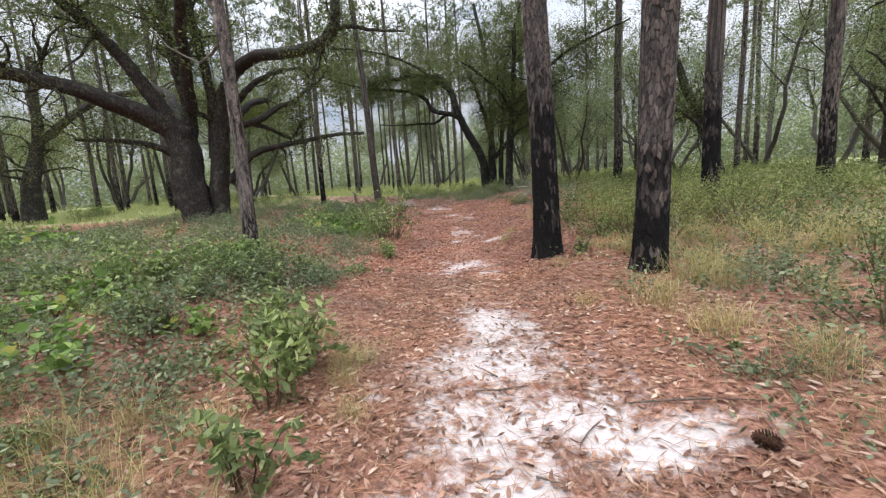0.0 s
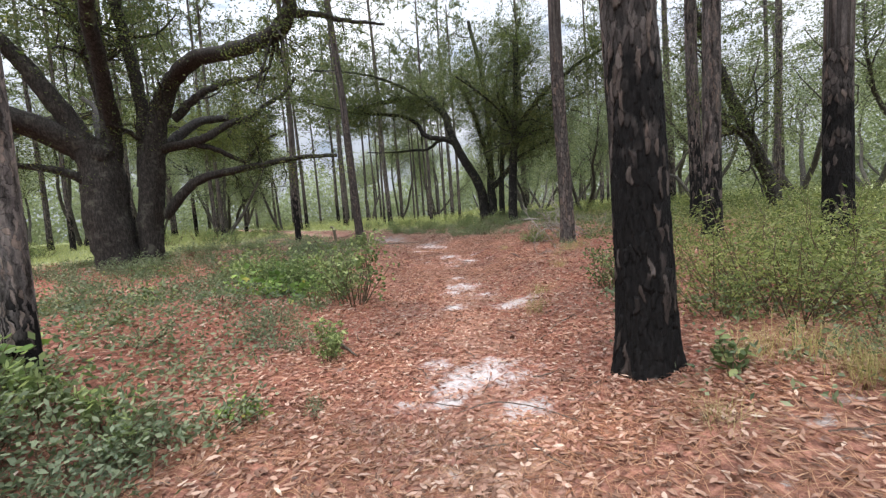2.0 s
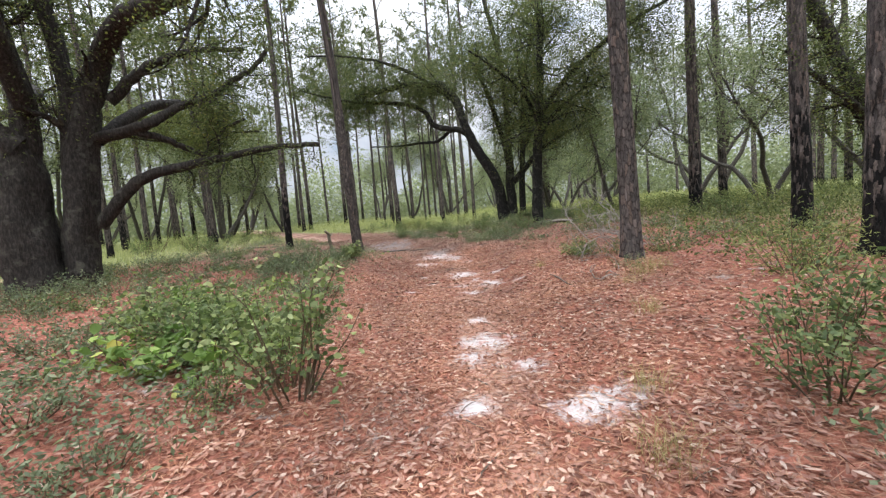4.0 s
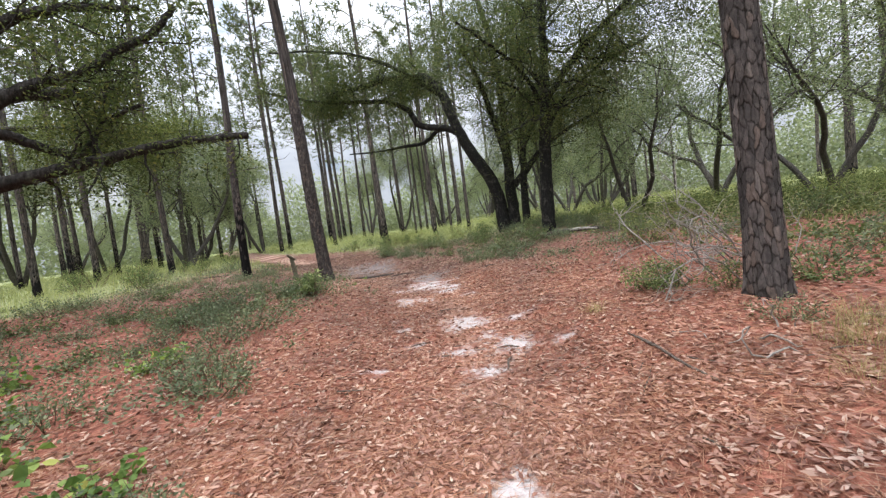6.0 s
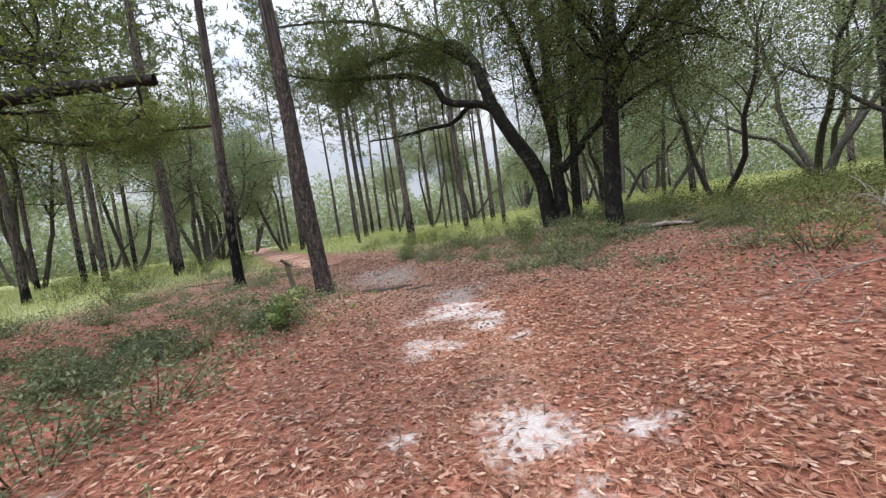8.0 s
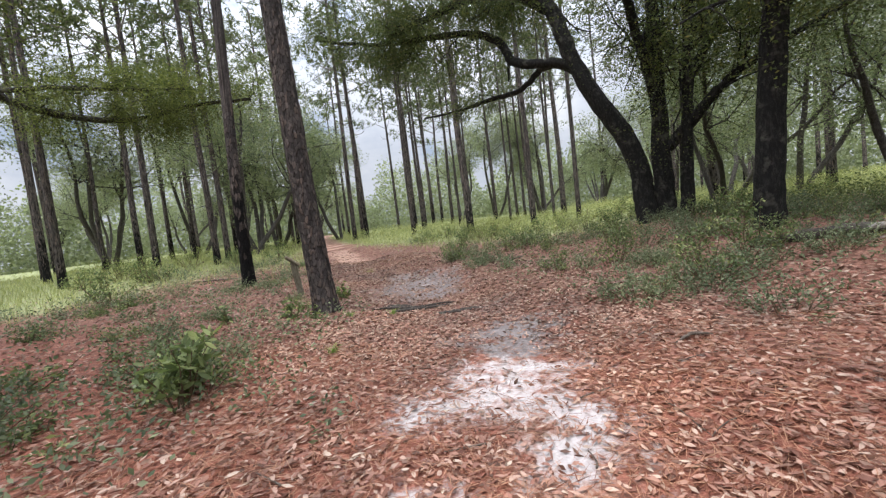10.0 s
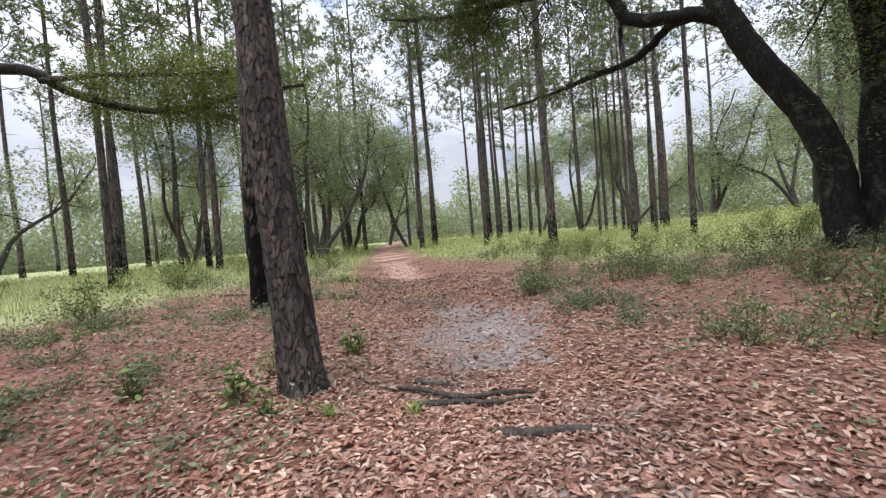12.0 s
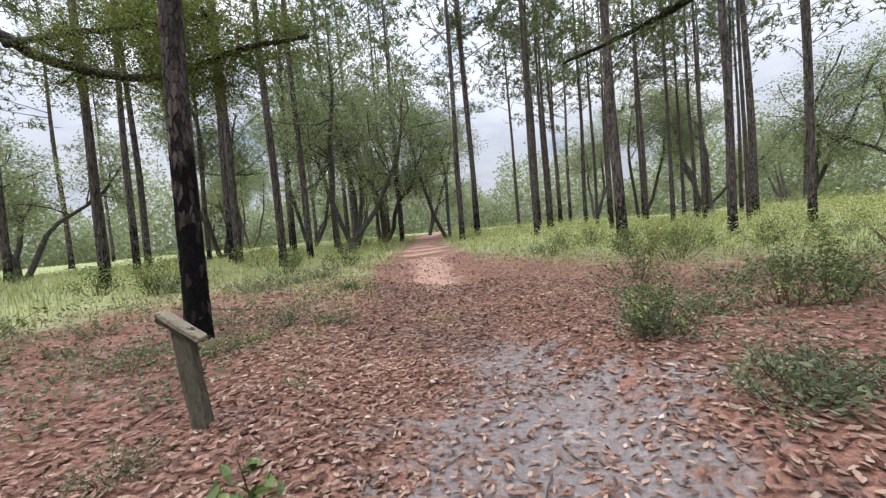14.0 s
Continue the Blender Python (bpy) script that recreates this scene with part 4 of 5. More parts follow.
oak_limb(oak_d, [(-16.5, 25.6, 7.4), (-14.6, 26.4, 7.4), (-12.4, 27.0, 7.1), (-10.6, 27.4, 6.9)], 0.09, 0.03, 43, 15, 1.2, 6000, store_d, lo=0.2, sigma=0.34)
crown(oak_d, store_d, mat=M_OLIVE_LEAF, seed=9)

# crooked oak on the bank
oak_e = thing("live_oak", Matrix.Translation((0, 0, 0)), "crooked grey oak leaning over the green bank", "oak tree", "live oaks")
store_e = []
oak_limb(oak_e, [(11.6, 17.0, 0.4), (11.0, 16.9, 2.0), (10.2, 16.8, 3.6), (9.4, 16.9, 5.6), (8.8, 17.4, 8.0)], 0.24, 0.10, 51, 14, 2.2, 4500, store_e, lo=0.45)
oak_limb(oak_e, [(10.9, 16.9, 2.3), (9.9, 16.4, 3.2), (8.8, 16.0, 3.7), (7.6, 15.6, 4.4)], 0.1, 0.04, 52, 8, 1.3, 1600, store_e, lo=0.4)
oak_limb(oak_e, [(16.4, 15.2, 0.4), (16.3, 15.1, 2.6), (15.9, 14.9, 4.8), (15.2, 14.6, 7.4)], 0.42, 0.16, 53, 12, 2.4, 4500, store_e, lo=0.3)
crown(oak_e, store_e, seed=10)

# ---------------------------------------------------------------- the wood beyond
PINE_KINDS = []
for k, (dia, hgt, lx, ly, bark) in enumerate([(0.40, 25, 0.01, 0.0, M_BARK_GREY), (0.36, 23, -0.012, 0.01, M_BARK_BURNT), (0.44, 26, 0.006, -0.01, M_BARK_GREY), (0.34, 22, -0.006, -0.006, M_BARK_GREY)]):
    PINE_KINDS.append((dia, pine(-60 - 9 * k, -50 - 6 * k, dia, hgt, (lx, ly), bark, "tall straight pine with a scorched foot and thin high crown", 61 + k, 0.0, 0.9)))


def plant_pine(x, y, dia, k, turn):
    d0, kind = PINE_KINDS[k % 4]
    s = dia / d0
    copy_thing(kind, Matrix.Translation((x, y, float(ground_h(x, y)))) @ Matrix.Rotation(turn, 4, "Z") @ Matrix.Diagonal((s, s, 0.5 + 0.5 * s, 1)))


# x, y, thickness of the pines that stand ahead
PINES_AHEAD = [(-12.5, 42.4, 0.40), (-12.7, 44.9, 0.5), (-8.1, 42.1, 0.29), (-9.9, 50.9, 0.41), (-8.8, 58.3, 0.5), (-4.6, 62.0, 0.45), (-2.3, 63.3, 0.45), (-0.7, 60.1, 0.45), (2.7, 64.7, 0.43), (-7.9, 65.3, 0.45), (-15.7, 60.8, 0.45),
               (-13.5, 68.7, 0.45), (-16.8, 53.2, 0.5), (-9.1, 45.6, 0.34), (-4.0, 56.7, 0.42), (-10.7, 54.5, 0.42), (-0.3, 56.4, 0.4), (1.5, 57.0, 0.4), (-0.17, 39.4, 0.38), (2.45, 41.7, 0.36), (1.2, 47.3, 0.3), (-5.2, 47.0, 0.34), (-6.8, 52.0, 0.32), (-2.2, 50.5, 0.3)]
PINES_WEST = [(-17.3, 27.4, 0.36), (-23.8, 31.0, 0.40), (-27.0, 32.9, 0.44), (-19.9, 33.6, 0.44), (-16.4, 34.8, 0.38), (-23.8, 40.1, 0.37), (-25.7, 54.9, 0.45), (-32.8, 28.8, 0.5), (-35.1, 34.0, 0.5), (-22.5, 34.9, 0.42), (-24.3, 50.4, 0.45),
              (-27.4, 36.5, 0.36), (-14.2, 31.6, 0.36), (-22.1, 42.2, 0.42), (-28.5, 27.0, 0.42), (-25.0, 24.5, 0.4), (-30.5, 22.0, 0.4), (-22.5, 18.0, 0.42), (-27.0, 15.0, 0.4), (-38.0, 25.0, 0.45), (-19.0, 45.5, 0.4), (-30.0, 44.0, 0.42)]
PINES_EAST = [(7.1, 34.7, 0.42), (13.9, 27.2, 0.5), (25.8, 35.2, 0.5), (27.9, 63.6, 0.46), (14.3, 40.1, 0.36), (22.6, 29.9, 0.45), (15.4, 21.7, 0.36), (20.5, 17.0, 0.4), (26.7, 26.2, 0.45), (17.5, 46.0, 0.4), (10.8, 52.0, 0.4), (22.0, 55.0, 0.45), (30.0, 18.0, 0.42), (9.0, 44.5, 0.34), (33.0, 42.0, 0.45)]
for k, (x, y, d) in enumerate(PINES_AHEAD + PINES_WEST + PINES_EAST):
    plant_pine(x, y, d * (0.74 if y > 44 else 0.82), k, 1.7 * k)

# a deeper belt of the same trees, thinned along the trail
r3 = np.random.default_rng(33)
for k in range(38):
    a = r3.uniform(-1.35, 1.35)
    d = r3.uniform(46, 92)
    x, y = d * math.sin(a) - 4, d * math.cos(a) + 8
    if abs(x - float(trail_x(y))) < 3.5:
        continue
    plant_pine(x, y, r3.uniform(0.32, 0.5), int(r3.integers(4)), r3.uniform(0, 6.28))
for k in range(16):
    a = r3.uniform(1.6, 4.7)
    d = r3.uniform(9, 40)
    plant_pine(d * math.sin(a), d * math.cos(a) - 4, r3.uniform(0.32, 0.5), int(r3.integers(4)), r3.uniform(0, 6.28))


def wood_oak(x, y, height, spread, seed, mat, label, leaf=0.2, amount=1.0):
    """A many-stemmed oak of the wood: forking crooked stems under a wide uneven crown."""
    r = np.random.default_rng(seed)
    t = thing("oak_tree", Matrix.Translation((x, y, float(ground_h(x, y)))), label, "oak tree", "oaks of the wood")
    wood, ends = [], []
    for _ in range(int(r.integers(2, 4))):
        a = r.uniform(0, 6.283)
        d = np.array([math.cos(a) * 0.45, math.sin(a) * 0.45, 1])
        p = wander((math.cos(a) * 0.2, math.sin(a) * 0.2, -0.2), d, height * r.uniform(0.72, 0.95), 10, 0.17, r, 0.05)
        wood.append(tube(p, (0.17, 0.12, 0.05), 6, 0.08, seed))
        for p2, q2 in twigs_from(p, 0.065, 9, spread * 0.66, r, 0.5, 0.8, 0.10):
            wood.append(tube(p2[::2], (q2, 0.025), 4))
            for p3, q3 in twigs_from(p2, q2 * 0.5, 4, spread * 0.34, r, 0.3, 0.9, 0.02):
                wood.append(tube(p3[::3], (q3, 0.01), 3))
                ends.append(p3)
    part("trunk", build_mesh("trunk", wood), M_WOOD_BARK, t, "forked dark stems")
    c = clumped(along(ends, max(6, int(14000 * amount / len(ends))), 0.5, r), 14, np.array([0.34, 0.34, 0.16]), r)
    part("crown", build_mesh("leaves", [leaves(c, leaf, leaf * 0.6, 0.4, r)], smooth=False), mat, t, kind="stuff")
    return t


# far kinds: the haze over their crowns is in the leaf colour
OAK_KINDS = [wood_oak(-66, -44 - 12 * k, h, s, 71 + k, M_OAK_HAZED, "many-stemmed oak with a wide haze-paled green crown", 0.17) for k, (h, s) in enumerate([(12.0, 6.5), (14.0, 7.5), (10.5, 6.5), (13.0, 8.0)])]


OAK_KINDS += [wood_oak(-80, -44 - 12 * k, h, s, 81 + k, M_OAK_THIN_HAZE, "many-stemmed oak with crooked dark limbs and a green crown", 0.14) for k, (h, s) in enumerate([(11.5, 7.0), (13.0, 8.0)])]


def plant_oak(x, y, s, k, turn):
    # oaks within 34 m get the leaf colour with less haze in it
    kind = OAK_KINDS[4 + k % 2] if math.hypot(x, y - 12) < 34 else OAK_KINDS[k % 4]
    copy_thing(kind, Matrix.Translation((x, y, float(ground_h(x, y)))) @ Matrix.Rotation(turn, 4, "Z") @ Matrix.Scale(s, 4))


OAKS = [(-17.0, 37.5, 0.95), (-18.7, 40.4, 1.0), (-21.5, 46.5, 1.0), (-16.2, 47.5, 0.85), (-26.0, 60.0, 1.1), (-30.0, 39.0, 1.0), (-36.0, 30.0, 1.1), (-31.0, 48.0, 1.1), (-28.0, 20.0, 1.0), (-24.0, 14.0, 0.9), (-20.0, 10.0, 0.9),
        (1.0, 72.0, 1.15), (7.0, 66.0, 1.1), (12.5, 58.0, 1.0), (16.5, 51.0, 1.0), (-6.0, 76.0, 1.2), (11.0, 36.5, 0.8), (15.0, 31.5, 0.85), (9.2, 28.4, 0.6), (20.5, 38.0, 1.0), (24.5, 22.5, 0.95), (19.0, 24.5, 0.8), (28.5, 30.0, 1.0), (9.5, 39.0, 0.7), (14.0, 66.0, 1.1), (-11.5, 78.0, 1.2), (6.6, 32.8, 0.6), (13.2, 23.5, 0.6)]
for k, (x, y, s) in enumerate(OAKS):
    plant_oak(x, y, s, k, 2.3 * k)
for k in range(14):
    a = r3.uniform(-1.45, 1.45)
    d = r3.uniform(55, 95)
    x, y = d * math.sin(a) - 6, d * math.cos(a) + 6
    if abs(x - float(trail_x(y))) > 4:
        plant_oak(x, y, r3.uniform(0.9, 1.3), int(r3.integers(4)), r3.uniform(0, 6.28))


def far_woods():
    """The closed edge of the forest all round, past the trees that can be told apart."""
    r = np.random.default_rng(91)
    n = 230000
    a, d = np.concatenate([r.uniform(-1.7, 1.7, n - 40000), r.uniform(1.7, 4.58, 40000)]), r.uniform(84, 112, n)
    lump = 1 + 0.25 * np.sin(a * 23) + 0.2 * np.sin(a * 41 + 1) + 0.12 * np.sin(a * 97)
    z = r.beta(1.0, 1.7, n) * 14 * lump
    c = np.stack([d * np.sin(a) - 4, d * np.cos(a) + 12, z + 0.8], 1)
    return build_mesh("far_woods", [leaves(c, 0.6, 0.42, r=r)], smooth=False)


# distance haze comes from the pale leaf colour alone
tagged(part("far_woods", far_woods(), M_OAK_HAZED), "haze-paled green edge of distant woods", "woods", kind="stuff")

# ---------------------------------------------------------------- undergrowth
SHRUBS = {}


def shrub_kind(key, name, label, height, width, stems, leaf_n, leaf_l, leaf_w, mat, seed, sigma=0.05, flat=0.3, six=True):
    """One bush: thin stems that fork near the ground, and leaves set along their upper parts."""
    r = np.random.default_rng(seed)
    t = thing(name, Matrix.Translation((-70 - seed % 7, -60 - seed % 11, -0.8)), label, "shrub" if "grass" not in name else "grass", "undergrowth of the wood")
    wood, ends = [], []
    for _ in range(stems):
        a = r.uniform(0, 6.283)
        rad = width * 0.5 * math.sqrt(r.uniform(0, 1))
        foot = np.array([math.cos(a) * rad * 0.35, math.sin(a) * rad * 0.35, -0.05])
        d = np.array([math.cos(a) * rad, math.sin(a) * rad, height * r.uniform(0.6, 1.05)])
        p = wander(foot, d, np.linalg.norm(d), 6, 0.16, r)
        wood.append(tube(p[::2], (0.006 + 0.004 * height, 0.002), 3))
        ends.append(p)
        for p2, q2 in twigs_from(p, 0.003, 3, height * 0.35, r, 0.35, 0.8, 0.05):
            ends.append(p2)
    part("stemwork", build_mesh("stems", wood), M_STEM, t, kind="stuff")
    c = along(ends, max(3, leaf_n // len(ends)), sigma, r)
    c[:, 2] = np.maximum(c[:, 2], 0.01)
    part("foliage", build_mesh("foliage", [leaves(c, leaf_l, leaf_w, flat, r, six)], smooth=False), mat, t, kind="stuff")
    SHRUBS[key] = t


shrub_kind("bush", "shrub", "bushy green shrub with small oval leaves on the litter", 0.75, 0.95, 16, 700, 0.06, 0.032, M_SHRUB, 101, six=False)
shrub_kind("bush2", "shrub", "low rounded shrub with dull green leaves", 0.5, 0.9, 16, 640, 0.052, 0.024, M_SHRUB_BLUE, 102, six=False)
shrub_kind("big", "shrub", "tall feathery green bush on the bank", 1.05, 1.5, 20, 1150, 0.08, 0.018, M_FEATHER, 103, 0.10, six=False)
shrub_kind("low", "ground_plant", "low creeping leafy plant over brown litter", 0.26, 1.1, 18, 520, 0.06, 0.032, M_SHRUB, 104, 0.06, 0.55, six=False)
shrub_kind("low2", "ground_plant", "low dull green plant over brown litter", 0.3, 0.9, 16, 460, 0.055, 0.024, M_SHRUB_BLUE, 105, 0.06, 0.4, six=False)
shrub_kind("vine", "vine", "bright green broad-leaved vine spreading over the ground", 0.36, 1.0, 12, 120, 0.12, 0.095, M_VINE, 106, 0.06, 0.6)
shrub_kind("seedling", "oak_seedling", "upright oak seedling with long blue-green leaves", 0.62, 0.4, 8, 250, 0.095, 0.036, M_BROAD, 107, 0.03, 0.2)
shrub_kind("sprout", "seedling", "small leafy seedling on a thin red stem", 0.34, 0.2, 3, 36, 0.09, 0.04, M_SHRUB, 108, 0.02, 0.3)

shrub_kind("leafy", "shrub", "leafy waist-low bush with broad green leaves", 0.78, 1.1, 20, 760, 0.075, 0.05, M_BROAD, 109, 0.09, 0.45)
shrub_kind("tall", "shrub", "upright leafy bush with arching stems beside the trail", 1.15, 0.8, 15, 620, 0.062, 0.038, M_BROAD, 110, 0.07, 0.4)
r4 = np.random.default_rng(44)


def put(key, x, y, s=1.0, turn=None):
    turn = r4.uniform(0, 6.28) if turn is None else turn
    copy_thing(SHRUBS[key], Matrix.Translation((x, y, float(ground_h(x, y)))) @ Matrix.Rotation(turn, 4, "Z") @ Matrix.Scale(s, 4))


# bushes that stand out along the trail
for key, x, y, s in [("tall", -1.18, 9.85, 1.15), ("tall", -1.55, 10.4, 0.75), ("vine", -1.75, 10.9, 0.7), ("bush", -1.45, 10.1, 0.55), ("bush2", -1.97, 8.85, 0.7), ("seedling", -0.97, 7.8, 0.75), ("bush2", -1.3, 7.9, 0.6), ("seedling", -1.2, 3.25, 1.15), ("seedling", -1.45, 3.6, 0.9),
                     ("bush2", -2.1, 6.0, 1.0), ("bush2", -1.75, 5.6, 0.7), ("low2", -1.5, 6.2, 0.9), ("big", 3.3, 7.3, 0.85), ("big", 4.0, 8.2, 0.9), ("bush", 2.45, 9.0, 0.9), ("bush", 2.9, 9.6, 1.0), ("big", 3.7, 8.9, 0.8)]:
    put(key, x, y, s)
for key, x, y, s in [("leafy", -2.4, 11.2, 0.9), ("vine", -2.7, 11.8, 1.0), ("low", -2.6, 10.6, 1.0), ("vine", -3.2, 12.4, 0.9), ("bush2", -2.15, 13.95, 0.75), ("bush2", -4.25, 17.4, 1.0), ("bush2", -3.9, 17.1, 0.8), ("big", 4.4, 11.6, 0.8),
                     ("low2", -2.13, 13.6, 1.0), ("bush2", -3.1, 19.5, 0.6), ("bush", 2.95, 14.7, 0.5), ("bush2", -2.9, 18.8, 0.95), ("bush", -2.75, 18.75, 0.7), ("bush2", -3.95, 17.9, 0.8), ("bush", 1.6, 21.4, 0.55), ("bush2", -3.5, 19.0, 0.8), ("bush2", 3.1, 13.25, 0.5), ("bush", 3.3, 14.2, 0.5)]:
    put(key, x, y, s)
for key, x, y, s in [("bush2", 1.15, 21.2, 0.8), ("bush2", 1.5, 20.9, 0.7), ("sprout", -3.5, 21.2, 1.2), ("sprout", -3.7, 21.35, 1.3), ("sprout", -3.05, 21.2, 1.0), ("sprout", -4.4, 21.0, 1.2), ("bush2", -2.0, 26.0, 0.75), ("bush", -1.9, 26.3, 0.7), ("bush", -12.2, 26.5, 1.25), ("bush2", -11.7, 26.9, 1.2),
                     ("bush2", -1.1, 24.9, 0.7), ("bush", -0.35, 27.5, 0.8), ("sprout", 2.1, 6.35, 1.1), ("sprout", 2.2, 6.55, 0.9), ("bush2", -6.2, 24.2, 0.5), ("bush", -3.7, 21.9, 0.4), ("seedling", -3.1, 6.4, 0.8), ("low", -3.2, 6.3, 1.3), ("bush2", -2.9, 6.35, 0.75), ("bush2", -3.3, 6.5, 0.7), ("bush", -3.0, 5.9, 0.6)]:
    put(key, x, y, s)


for key, x, y, s in [("bush", 2.85, 14.85, 0.6), ("leafy", 2.7, 14.75, 0.45), ("bush2", -2.32, 14.1, 0.85), ("bush2", -2.6, 14.3, 0.8), ("vine", -3.3, 14.8, 0.7), ("bush2", -4.1, 16.7, 1.0), ("bush2", -3.7, 16.8, 0.8),
                     ("bush", -1.95, 25.75, 0.7), ("bush2", -1.25, 24.6, 0.6), ("bush", 0.4, 23.3, 0.6), ("bush2", 0.8, 23.5, 0.8), ("bush2", -0.7, 25.0, 0.6), ("bush2", 1.2, 20.95, 0.9), ("bush2", 2.2, 21.4, 1.0), ("bush2", -3.75, 17.65, 0.9), ("bush2", -1.85, 8.35, 0.7), ("seedling", -1.0, 7.55, 0.55), ("low2", -0.85, 6.6, 0.35)]:
    put(key, x, y, s)


for key, x, y, s in [("seedling", -1.19, 2.83, 1.0), ("seedling", -1.05, 2.14, 0.95), ("seedling", -1.23, 3.39, 1.05), ("vine", -3.56, 4.03, 0.9), ("vine", -2.91, 3.02, 0.8), ("vine", -3.67, 4.71, 0.9), ("vine", -2.4, 3.9, 0.6), ("low", -2.1, 3.4, 0.7), ("low2", -1.7, 2.6, 0.5), ("seedling", -1.7, 4.2, 0.8),
                     ("bush2", -5.0, 21.3, 0.6), ("sprout", -3.5, 22.9, 1.3), ("sprout", -3.4, 22.75, 1.1), ("bush2", -4.5, 22.7, 0.45), ("seedling", -2.6, 18.4, 1.15), ("seedling", -2.75, 18.6, 0.95)]:
    put(key, x, y, s)


# broad-leaved thicket at the trail's west edge, seedlings by the slender tree, feathery bushes on the bank
for key, x, y, s in [("leafy", -2.65, 10.9, 0.75), ("leafy", -2.05, 11.1, 0.6), ("leafy", -1.62, 10.85, 0.5), ("leafy", -3.4, 12.0, 0.7), ("vine", -2.9, 10.5, 1.1), ("vine", -2.3, 10.5, 1.0), ("vine", -2.35, 11.6, 0.9), ("leafy", -3.2, 11.4, 1.0), ("low2", -1.55, 12.0, 0.7), ("vine", -2.0, 12.3, 0.55),
                     ("vine", -4.2, 13.4, 0.9), ("bush2", -3.3, 13.3, 0.8), ("low2", -4.4, 12.6, 0.95), ("vine", -5.0, 14.2, 0.8), ("bush2", -5.6, 14.6, 0.9), ("low", -4.6, 15.2, 0.9), ("bush2", -3.3, 14.7, 0.6),
                     ("seedling", -2.9, 6.2, 0.8), ("seedling", -2.5, 6.3, 0.85), ("seedling", -2.1, 6.25, 0.7), ("bush2", -2.55, 6.0, 0.8), ("low2", -1.8, 6.2, 0.9), ("seedling", -1.75, 5.95, 0.55), ("leafy", -2.7, 5.3, 0.6), ("seedling", -2.2, 5.4, 0.7), ("low", -2.3, 5.0, 0.8), ("vine", -1.95, 4.95, 0.5),
                     ("leafy", -3.3, 5.5, 0.7), ("seedling", -3.3, 4.9, 0.9), ("low2", -2.9, 4.5, 1.0), ("bush2", -3.6, 6.2, 0.9), ("vine", -1.35, 6.5, 0.35), ("bush", -1.75, 9.7, 0.55), ("bush2", -4.3, 11.0, 1.0),
                     ("big", 2.95, 7.75, 0.8), ("big", 3.25, 7.1, 0.75), ("big", 3.7, 6.9, 0.8), ("big", 3.5, 7.9, 0.95), ("big", 4.2, 7.5, 0.95), ("big", 4.7, 8.4, 1.0), ("bush", 2.75, 7.3, 0.6), ("big", 3.45, 9.6, 0.8), ("big", 4.8, 6.9, 0.9), ("big", 5.4, 7.6, 1.0)]:
    put(key, x, y, s)


def scatter(count, x0, x1, y0, y1, keys, lo, hi, keep=None):
    done = 0
    for _ in range(count * 6):
        x, y = r4.uniform(x0, x1), r4.uniform(y0, y1)
        if abs(x - float(trail_x(y))) < 1.5 or (keep and not keep(x, y)):
            continue
        put(keys[int(r4.integers(len(keys)))], x, y, r4.uniform(lo, hi))
        done += 1
        if done >= count:
            break


scatter(92, -9.5, -1.6, 0.5, 9.5, ["low", "low", "low2", "vine", "bush2", "low", "low2", "seedling"], 0.7, 1.2, lambda x, y: x < -1.6 - 0.12 * y)
scatter(26, -5.2, -1.7, 1.6, 6.6, ["bush2", "seedling", "low", "leafy", "bush2", "bush"], 0.45, 0.8)
scatter(62, -12, -2.6, 8.5, 20, ["bush2", "low", "low2", "low", "bush2"], 0.7, 1.2, lambda x, y: x < -3 or y > 15)
scatter(36, 1.9, 6.5, 0.6, 7.0, ["low2", "sprout", "low", "bush2", "bush"], 0.5, 0.85, lambda x, y: math.hypot(x - 2.54, y - 5.15) > 0.6)
scatter(34, 4.4, 11, 2.0, 13, ["low", "bush", "big", "low2", "bush"], 0.6, 1.0)
scatter(34, 4.2, 13, 13, 24, ["bush2", "bush", "big", "bush2", "low"], 0.7, 1.0)
scatter(38, 1.6, 6.5, 18.5, 25, ["bush2", "bush2", "low2", "bush2"], 0.5, 0.8)
scatter(66, -2.6, 6.2, 21.5, 30, ["bush2", "bush", "low2", "bush2", "bush2"], 0.6, 1.05, lambda x, y: x > float(trail_x(y)) + 1.9)
scatter(34, -6.0, 9.0, 30, 40, ["bush", "big", "bush", "bush2"], 0.7, 1.0, lambda x, y: x > float(trail_x(y)) + 2.2)
scatter(44, -10.0, -3.0, 17, 29, ["low2", "low", "bush2"], 0.5, 0.9, lambda x, y: x < float(trail_x(y)) - 1.6 and math.hypot(x + 4.0, y - 22.8) > 1.3)
scatter(22, -34, -9, 20, 44, ["bush", "bush", "big"], 0.8, 1.2)

# grass of the meadow and the wiregrass beside the trail
r5 = np.random.default_rng(55)


def on_ground(x, y, dz=0.0):
    return np.stack([x, y, ground_h(x, y) + dz], 1)


def meadow():
    x, y = r5.uniform(-40, 24, 130000), r5.uniform(12, 62, 130000)
    g = masks(x, y)[3]
    keep = r5.uniform(0, 1, len(x)) < g * np.clip(26 / np.hypot(x, y - 14), 0.25, 1.0)
    return build_mesh("meadow_grass", [blades(on_ground(x[keep], y[keep], -0.02), 0.30, 0.22, 0.014, r5)], smooth=False)


tagged(part("meadow_grass", meadow(), M_GRASS), "yellow-green meadow grass between the pines", "grass", kind="stuff")


